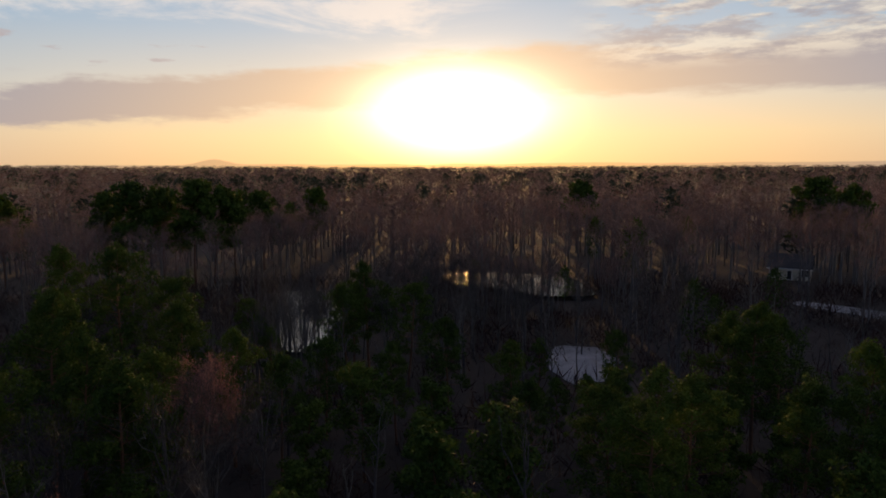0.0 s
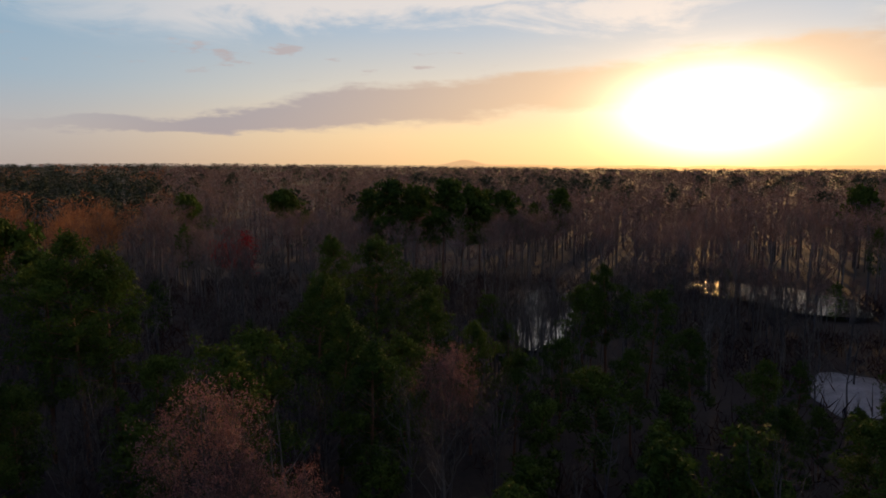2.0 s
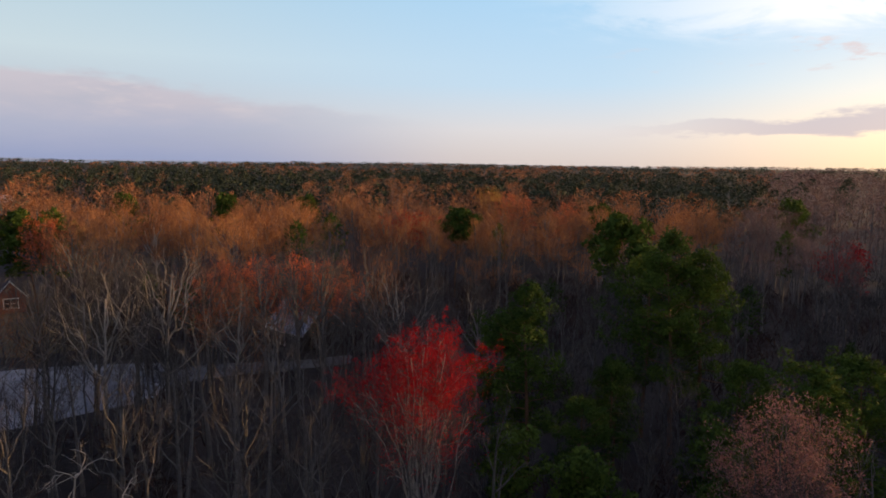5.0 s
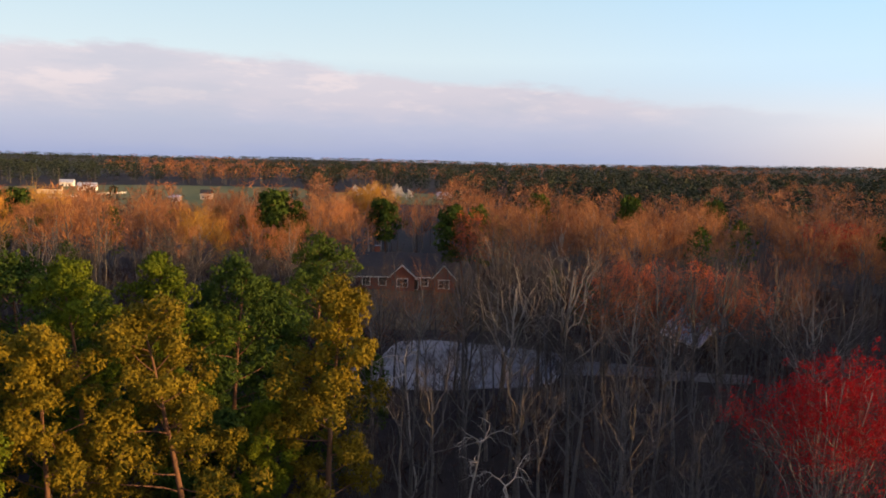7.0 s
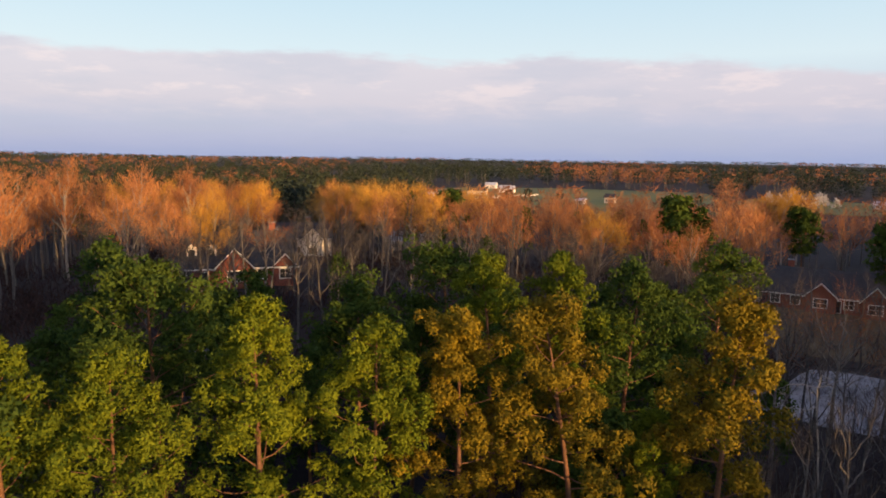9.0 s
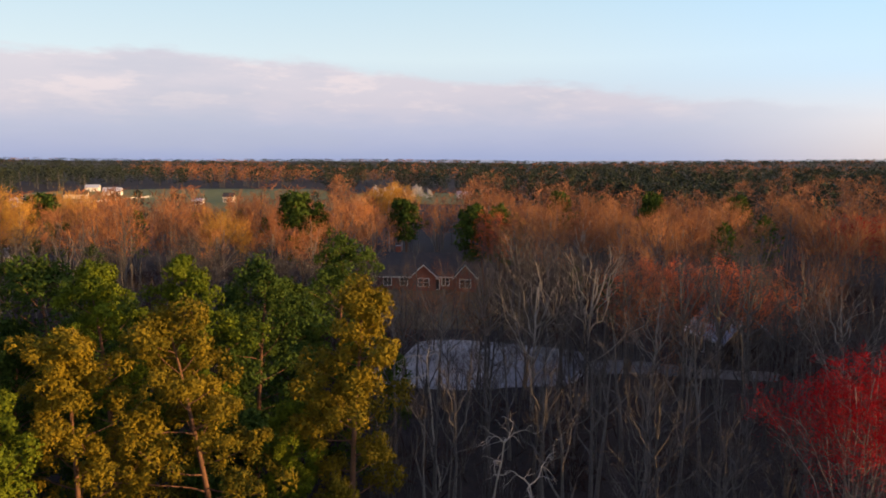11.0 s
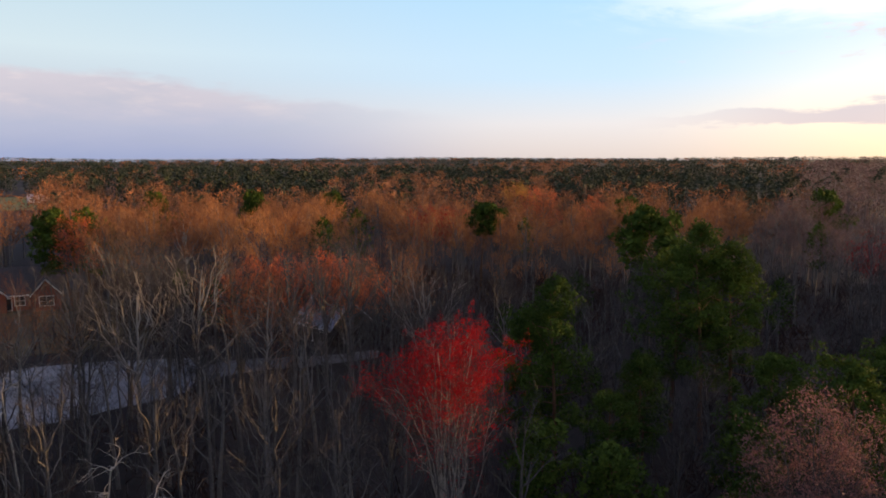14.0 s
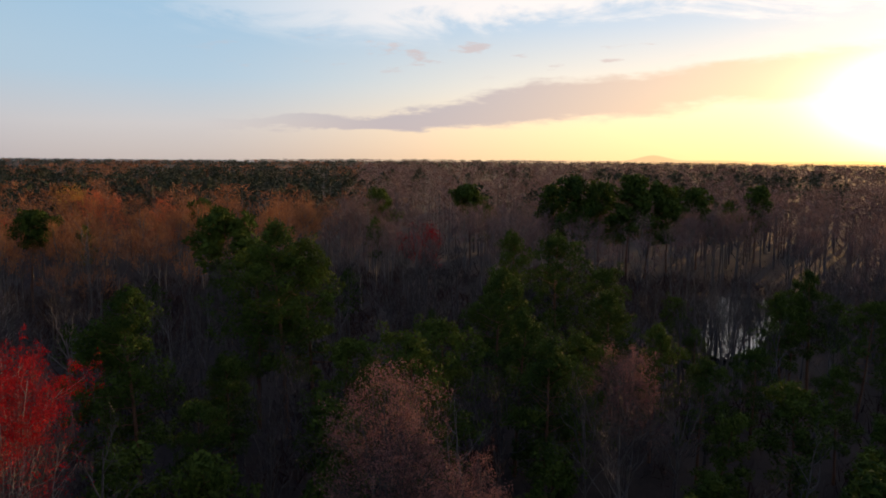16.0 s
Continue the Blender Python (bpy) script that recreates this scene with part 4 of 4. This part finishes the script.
plant(LONGPINES, [(112.7, 120, 19.4), (97.7, 125, 17.5), (96.4, 128, 15.5), (91.5, 190, 18.0), (24.1, 150, 22.4), (22.2, 152, 21.6), (19.9, 148, 22.8),
                  (18.4, 154, 21.6), (26.0, 160, 20.2), (16.8, 165, 20.4), (14.6, 172, 19.8), (51.7, 100, 19.2), (54.0, 150, 18.0), (40.2, 180, 19.0),
                  (10.5, 190, 19.8), (-11.0, 200, 21.0), (-28.0, 180, 22.5), (-30.0, 186, 21.0), (131.0, 135, 17.0), (104.2, 160, 17.0), (78.0, 175, 17.5), (84.5, 185, 18.0), (111.8, 124, 16.0)],
      "tall dark pine standing above the bare woods", "pine_tree", "tree", "lone pines above the woods")
plant(BALLPINE, [(65.9, 130, 17.6), (32.6, 168, 20.0)], "lone round-crowned pine above bare woods", "pine_tree", "tree", "round-crowned pines")
plant(REDS, [(68.6, 34, 16.7)], "red maple covered in scarlet buds", "red_maple", "tree", "")
plant(FARREDS, [(70.8, 148, 15.0), (69.2, 150, 14.8), (67.9, 153, 14.0), (36.5, 118, 14.0)], "red maple in bud among bare trees", "red_maple", "tree", "far red maples")
plant(RUSTS, [(85.2, 88, 12.8), (83.6, 86, 12.8), (82.0, 89, 13.2), (80.4, 86, 13.0), (78.9, 89, 13.6), (77.4, 87, 13.2), (75.4, 86, 13.0), (97.0, 121, 15.8), (61.8, 178, 18.0), (60.6, 176, 17.4), (57.0, 170, 16.5), (86.5, 90, 11.0)],
      "maple with rust-orange buds on bare branches", "budding_maple", "tree", "rust-budded maples")
plant(PINKS, [(39.6, 33, 14.8), (32.6, 30, 11.4), (19.8, 50, 11.8)], "tree covered in dusty pink buds", "budding_tree", "tree", "pink-budded trees")
plant(WHITES, [(106.6, 425, 10.0), (105.9, 430, 9.0), (105.2, 428, 11.0), (104.3, 432, 8.0), (103.5, 426, 11.0), (103.0, 433, 9.5), (102.2, 430, 8.0)],
      "white blossoming ornamental tree by a far meadow", "blossom_tree", "tree", "white blossom trees")
plant(SNAGS, [(97.4, 38, 10.8), (92.0, 33, 11.0), (34.6, 27, 9.5), (101.4, 50, 12.0)], "dead tree with pale crooked limbs", "dead_tree", "tree", "dead trees")
plant(SPREADERS, [(89.0, 70, 18.4), (76.9, 74, 18.2), (86.0, 78, 17.6), (93.5, 66, 16.5), (81.5, 72, 17.0), (73.5, 78, 17.5), (70.5, 70, 15.5), (97.5, 70, 15.8), (101.5, 69, 15.5),
              (94.8, 104, 15.4), (104.5, 70, 14.0), (84.0, 66, 15.0), (79.0, 80, 17.5), (91.2, 76, 17.0)],
      "large bare grey tree with spreading pale limbs", "bare_tree", "tree", "spreading bare trees")
def topped(rows):
    """Rows of bearing, distance and the height of the tree's top above the level ground."""
    return [(az, d, top - float(ground_height(*bearing(az, d)))) for az, d, top in rows]


# Trees facing the sun, with its gold painted into the twigs.
plant(GOLDS, topped([(136.8, 138, 21.2), (134.2, 142, 20.6), (139.5, 140, 20.6), (131.5, 140, 19.0), (141.4, 150, 19.8), (137.9, 133, 20.4), (129.5, 146, 20.0), (133.0, 128, 19.5),
              (140.2, 146, 20.6), (146.8, 142, 20.8), (147.6, 140, 20.6), (150.2, 142, 21.0), (154.0, 138, 21.2), (157.0, 132, 21.0), (135.6, 150, 20.8),
              (150.7, 97, 20.5), (118.9, 118, 17.6), (105.6, 190, 19.0), (104.6, 194, 19.5), (106.8, 188, 18.5), (62.9, 190, 19.0)]),
      "large bare tree with upswept limbs, gold sunlight put into its twig colour", "bare_tree", "tree", "golden-twigged bare trees")
plant(BARES, [(146.4, 98, 15.0), (153.6, 95, 15.0), (120.3, 121, 17.0), (117.4, 125, 18.0), (109.4, 122, 18.6),
              (107.8, 126, 18.8), (149.0, 126, 15.5), (156.5, 100, 16.0), (152.5, 128, 15.0), (160.5, 128, 20.5), (164.0, 125, 20.0), (151.9, 112, 18.0), (155.4, 112, 18.5),
              (92.4, 116, 18.0), (89.6, 112, 18.0), (86.8, 118, 18.4), (84.0, 110, 17.6), (81.4, 116, 18.2), (78.6, 120, 18.6),
              (95.2, 118, 16.8), (115.2, 112, 16.8), (112.0, 104, 16.0)],
      "large bare tree with pale grey trunk and upswept limbs", "bare_tree", "tree", "large bare trees")

grove = np.random.default_rng(5)


def scatter(count, az0, az1, d0, d1, gap):
    """Plan places, evenly strewn over a sector, clear of roads, houses and the trees already set."""
    out, tries = [], 0
    spots = [(x, y) for x, y, _ in TAKEN]
    while len(out) < count and tries < count * 30:
        tries += 1
        az, d = grove.uniform(az0, az1), math.sqrt(grove.uniform(d0 * d0, d1 * d1))
        x, y = bearing(az, d)
        if not free(np.array([x]), np.array([y]))[0] or any((x - a) ** 2 + (y - b) ** 2 < gap * gap for a, b in spots):
            continue
        spots.append((x, y))
        out.append((az, d))
    return out


def low_cap(az, d):
    """Trees stay lower on the sunward side of the pine stand and of the rust maples, and in the wet ground near by."""
    x, y = bearing(az, d)
    if -100 < x < -74 and 12 < y < 115 and d < 150:
        return 9.0 + 0.07 * (y - 12)
    if -48 < x < -4 and y > 45:
        return 9.5 + 0.07 * (y - 45)
    if -48 < x < -4 and y > -25:
        return 12.0 + 0.08 * (y + 25)
    return 99.0


rows = [(a, d, min(grove.uniform(7.0, 11.0), low_cap(a, d))) for a, d in scatter(44, -38, 62, 22, 58, 5.0)]
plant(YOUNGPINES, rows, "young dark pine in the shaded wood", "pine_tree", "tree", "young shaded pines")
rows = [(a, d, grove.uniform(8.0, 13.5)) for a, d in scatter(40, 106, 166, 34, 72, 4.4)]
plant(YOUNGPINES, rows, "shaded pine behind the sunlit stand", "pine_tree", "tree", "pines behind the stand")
rows = [(a, d, grove.uniform(13.0, 16.0)) for a, d in scatter(30, 124, 158, 70, 100, 3.0)]
plant(GREYS, rows, "slender grey bare tree before the brick house", "bare_tree", "tree", "bare trees before the house")
rows = [(a, d, grove.uniform(8.0, 13.0)) for a, d in [(grove.uniform(-13, 15.5), grove.uniform(84, 130)) for _ in range(46)] + [(grove.uniform(7.5, 15.5), grove.uniform(74, 100)) for _ in range(40)]]
plant(GREYS, rows, "slender bare tree on the lake shore", "bare_tree", "tree", "lakeside bare trees")
rows = [(a, d, grove.uniform(9.0, 14.0)) for a, d in [(grove.uniform(87, 107), grove.uniform(66, 108)) for _ in range(26)] + [(grove.uniform(74.5, 82.5), grove.uniform(66, 90)) for _ in range(5)]]
plant(GREYS, rows, "slender grey bare tree by the concrete court", "bare_tree", "tree", "bare trees by the court")
rows = [(grove.uniform(88, 107), grove.uniform(54, 72), grove.uniform(8.5, 12.5)) for _ in range(24)]
plant(GREYS, rows, "slim dark bare tree at the edge of the court", "bare_tree", "tree", "slim trees at the court's edge")
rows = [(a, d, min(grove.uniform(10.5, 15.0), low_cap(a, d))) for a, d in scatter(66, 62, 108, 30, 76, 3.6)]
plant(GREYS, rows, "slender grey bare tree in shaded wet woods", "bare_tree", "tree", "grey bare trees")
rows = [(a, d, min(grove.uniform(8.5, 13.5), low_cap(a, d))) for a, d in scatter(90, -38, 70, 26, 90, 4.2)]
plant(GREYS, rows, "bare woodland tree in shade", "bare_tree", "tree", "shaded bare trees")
for model, _ in (*PINES, *DARKPINES, *YOUNGPINES, *BALLPINE, *LONGPINES, *BRONZES, *BARES, *GOLDS, *GREYS, *SPREADERS, *REDS, *FARREDS, *RUSTS, *PINKS, *WHITES, *SNAGS):
    drop_model(model)


# ---------------------------------------------------------------- planting: woods as stuff
def join(name, label, models, places, mats, kind="stuff"):
    """Strew copies of a model's arrays as one object per material."""
    for k, mat in enumerate(mats):
        vs, fs, n = [], [], 0
        for x, y, z, sxy, sz, turn, m in places:
            v, f = models[m][k]
            if not len(v):
                continue
            c, s = math.cos(turn), math.sin(turn)
            w = np.empty_like(v)
            w[:, 0] = (v[:, 0] * c - v[:, 1] * s) * sxy + x
            w[:, 1] = (v[:, 0] * s + v[:, 1] * c) * sxy + y
            w[:, 2] = v[:, 2] * sz + z
            vs.append(w), fs.append(f + n)
            n += len(v)
        if vs:
            s = Soup().add(np.concatenate(vs), np.concatenate(fs))
            tagged(new(name[k], s.mesh(name[k], mat)), label[k], "woods", kind=kind)


def tuft_tree(seed, conifer, blades_n, h=16.0, radius=3.4, low=0.3, width=0.5, length=1.6):
    """A far tree: a thin trunk and an open crown of short sprays."""
    rng = np.random.default_rng(seed)
    trunk, crown = Soup(), Soup()
    tube(trunk, [(0, 0, -0.5), (0, 0, h * 0.5), (0, 0, h * 0.86)], [h * 0.013, h * 0.009, 0.04], 3)
    u = low + (1 - low) * rng.random(blades_n) ** 0.8
    prof = np.sin(np.pi * np.clip((u - low) / (1 - low) * 0.88 + 0.12, 0, 1)) ** 0.7
    a = rng.uniform(0, 2 * np.pi, blades_n) + 0.7 * np.sin(u * 17)
    rr = radius * prof * np.sqrt(rng.uniform(0.15, 1.0, blades_n)) * (0.8 + 0.3 * np.sin(a * 3 + seed))
    base = np.stack([np.cos(a) * rr, np.sin(a) * rr, u * h - length * 0.5], 1)
    way = np.stack([np.cos(a) * 0.5, np.sin(a) * 0.5, np.full(blades_n, 0.7 if not conifer else 0.4)], 1) + rng.normal(size=(blades_n, 3)) * 0.6
    blades(crown, base, way, length * rng.uniform(0.6, 1.2, blades_n), width * rng.uniform(0.6, 1.3, blades_n), rng)
    empty = Soup().arrays()
    if blades_n < 40:
        trunk = Soup()
    return (trunk.arrays(), empty, crown.arrays()) if conifer else (trunk.arrays(), crown.arrays(), empty)


def arrays_vase(seed, **kw):
    w, t, _ = vase_tree(seed, 18.0, **kw)
    return w.arrays(), t.arrays(), Soup().arrays()


MID = [arrays_vase(81, radius=4.8, fork=0.34, limbs=7, subs=2, twigs=620, twig_w=0.052, twig_len=1.3, sides=3), arrays_vase(82, radius=4.0, fork=0.38, limbs=6, subs=2, twigs=620, twig_w=0.052, twig_len=1.3, sides=3),
       arrays_vase(83, radius=5.2, fork=0.32, limbs=8, subs=2, twigs=620, twig_w=0.052, twig_len=1.3, sides=3), arrays_vase(84, radius=3.6, fork=0.42, limbs=6, subs=2, twigs=620, twig_w=0.052, twig_len=1.3, sides=3),
       tuft_tree(85, True, 420, 17, 3.0, 0.45, 0.30, 0.9)]
FAR = [tuft_tree(91, False, 110, 16, 4.6, 0.30, 0.17, 2.0), tuft_tree(92, False, 110, 17, 4.0, 0.35, 0.17, 2.0), tuft_tree(93, True, 170, 17, 3.8, 0.25, 0.62, 1.2)]
DISTANT = [tuft_tree(94, False, 34, 15, 5.0, 0.1, 0.9, 2.6), tuft_tree(95, True, 34, 17, 4.4, 0.1, 1.1, 2.2)]


def strew(count, az0, az1, d0, d1, heights, pick, log=False, wide=lambda d: 1.0, tall=16.0):
    az = grove.uniform(az0, az1, count)
    u = grove.random(count)
    d = d0 * (d1 / d0) ** u if log else np.sqrt(d0 * d0 + u * (d1 * d1 - d0 * d0))
    a = np.radians(az)
    x, y = -np.sin(a) * d, np.cos(a) * d
    ok = free(x, y)
    h = grove.uniform(heights[0], heights[1], count)
    spots = np.array([(p, q) for p, q, _ in TAKEN])
    places = []
    for i in np.nonzero(ok)[0]:
        if d[i] < 200 and np.min((spots[:, 0] - x[i]) ** 2 + (spots[:, 1] - y[i]) ** 2) < 5.0:
            continue
        hh = min(h[i], low_cap(az[i], d[i]))
        m = pick(az[i], d[i])
        places.append((x[i], y[i], float(ground_height(x[i], y[i])), hh / tall * wide(d[i]), hh / tall, grove.uniform(0, 6.28), m))
    return places


def mid_kind(az, d):
    return 4 if grove.random() < 0.05 else int(grove.integers(0, 4))


def patchy(az, d):
    """Where pine woods and bare woods lie beyond the near trees, in patches some hundred metres wide."""
    x, y = bearing(az, d)
    return math.sin(x / 61.0 + 0.7) * math.sin(y / 47.0 + 1.9) + 0.7 * math.sin(x / 133.0 - y / 90.0) + 0.4 * math.sin(x / 23.0) * math.sin(y / 27.0)


def far_kind(az, d):
    level = -1.2 if d < 215 else (-0.75 if az < 42 else (0.12 if d < 480 else 0.55))
    return 2 if patchy(az, d) + level + grove.normal() * 0.18 > 0 or grove.random() < 0.04 else int(grove.integers(0, 2))


def distant_kind(az, d):
    lean = -0.5 if az < 42 else 0.55
    return 1 if patchy(az * 1.0, d * 0.5) + lean + grove.normal() * 0.2 > 0 else 0


# Woods nearer than 106 m take the twig colour that carries shade.
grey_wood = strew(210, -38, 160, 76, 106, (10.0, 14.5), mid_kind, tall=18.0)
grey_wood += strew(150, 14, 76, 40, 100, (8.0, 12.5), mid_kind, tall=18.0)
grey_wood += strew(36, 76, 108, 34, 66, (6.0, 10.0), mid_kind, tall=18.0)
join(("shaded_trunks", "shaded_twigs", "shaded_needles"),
     ("massed grey trunks in the shaded wood", "massed twigs in the shaded wood, shade put into their grey", "small dark pine crowns in the shaded wood"), MID, grey_wood, (BARK, SHADETWIG, DEEPNEEDLE))
near_wood = strew(60, -15, 6, 104, 130, (9.0, 12.5), mid_kind, tall=18.0)
near_wood += strew(720, -38, 175, 106, 185, (13.5, 18.5), mid_kind, tall=18.0)
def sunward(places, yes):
    """Split places by whether they lie on the sun's side, where backlight is put into the twig colour."""
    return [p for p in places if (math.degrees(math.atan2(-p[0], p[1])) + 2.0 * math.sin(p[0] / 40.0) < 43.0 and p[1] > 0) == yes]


join(("wood_trunks", "wood_twigs", "wood_needles"),
     ("massed grey trunks of bare woodland", "massed brown twigs of bare woodland", "scattered pine crowns in the woodland"), MID, sunward(near_wood, False), (BARK, TWIG, DEEPNEEDLE))
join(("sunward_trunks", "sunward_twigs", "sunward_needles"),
     ("massed grey trunks of dim woodland", "massed twigs of dim woodland, backlit mauve-grey put into their colour", "scattered pine crowns in dim woodland"), MID, sunward(near_wood, True), (BARK, BACKLITTWIG, DEEPNEEDLE))
far_wood = strew(4200, -40, 178, 180, 850, (13.5, 18.5), far_kind, True, lambda d: 1.0 + d / 900)
far_wood += strew(260, 178, 320, 60, 620, (13.0, 18.0), far_kind, True, lambda d: 1.3)
join(("far_trunks", "far_bare_crowns", "far_pine_crowns"),
     ("far tree trunks", "far bare brown tree crowns", "far dark green pine crowns"), FAR, sunward(far_wood, False), (BARK, FARWOOD, FARPINE))
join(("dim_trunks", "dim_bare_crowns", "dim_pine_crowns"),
     ("far tree trunks in dim woods", "far bare crowns, backlit mauve-grey put into their colour", "far dark pine crowns in dim woods"), FAR, sunward(far_wood, True), (BARK, BACKLITTWIG, FARPINE))
rim = strew(8500, -42, 180, 800, 4500, (13.0, 18.0), distant_kind, True, lambda d: 1.1 + d / 1100)
rim += strew(500, 180, 318, 560, 4500, (12.0, 19.0), distant_kind, True, lambda d: 2.0 + d / 400)
join(("distant_trunks", "distant_bare_woods", "distant_pine_woods"),
     ("distant tree trunks", "distant brown bare woods", "distant dark green pine woods"), DISTANT, sunward(rim, False), (BARK, FARWOOD, FARPINE))
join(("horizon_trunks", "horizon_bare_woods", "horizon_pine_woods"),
     ("tree trunks along the horizon", "bare woods along the horizon, backlit mauve-grey put into their colour", "dark pine woods along the horizon"), DISTANT, sunward(rim, True), (BARK, BACKLITTWIG, FARPINE))


def brush(seed):
    rng = np.random.default_rng(seed)
    s = Soup()
    base = rng.normal(size=(60, 3)) * np.array([0.9, 0.9, 0.0])
    base[:, 2] = rng.uniform(0, 1.0, 60)
    blades(s, base, rng.normal(size=(60, 3)) * 0.6 + np.array([0, 0, 1.0]), rng.uniform(0.6, 1.8, 60), 0.07, rng)
    return (s.arrays(),)


bushes = strew(260, -180, 180, 2, 24, (0.5, 1.6), lambda a, d: int(grove.integers(0, 3)), tall=1.5)
bushes += strew(2100, -38, 175, 18, 150, (0.8, 3.4), lambda a, d: int(grove.integers(0, 3)), tall=1.5)
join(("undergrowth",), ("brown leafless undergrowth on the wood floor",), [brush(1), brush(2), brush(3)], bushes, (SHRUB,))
THICKET = [arrays_vase(101, radius=6.5, fork=0.1, limbs=7, stems=7, subs=2, twigs=130, twig_w=0.07, twig_len=3.2, sides=3, drop=0.5),
           arrays_vase(102, radius=5.0, fork=0.1, limbs=6, stems=6, subs=2, twigs=110, twig_w=0.07, twig_len=3.2, sides=3, drop=0.5)]
thickets = strew(400, 58, 110, 24, 78, (2.5, 6.5), lambda a, d: int(grove.integers(0, 2)), tall=18.0)
thickets += strew(120, -36, 58, 24, 70, (2.5, 5.5), lambda a, d: int(grove.integers(0, 2)), tall=18.0)
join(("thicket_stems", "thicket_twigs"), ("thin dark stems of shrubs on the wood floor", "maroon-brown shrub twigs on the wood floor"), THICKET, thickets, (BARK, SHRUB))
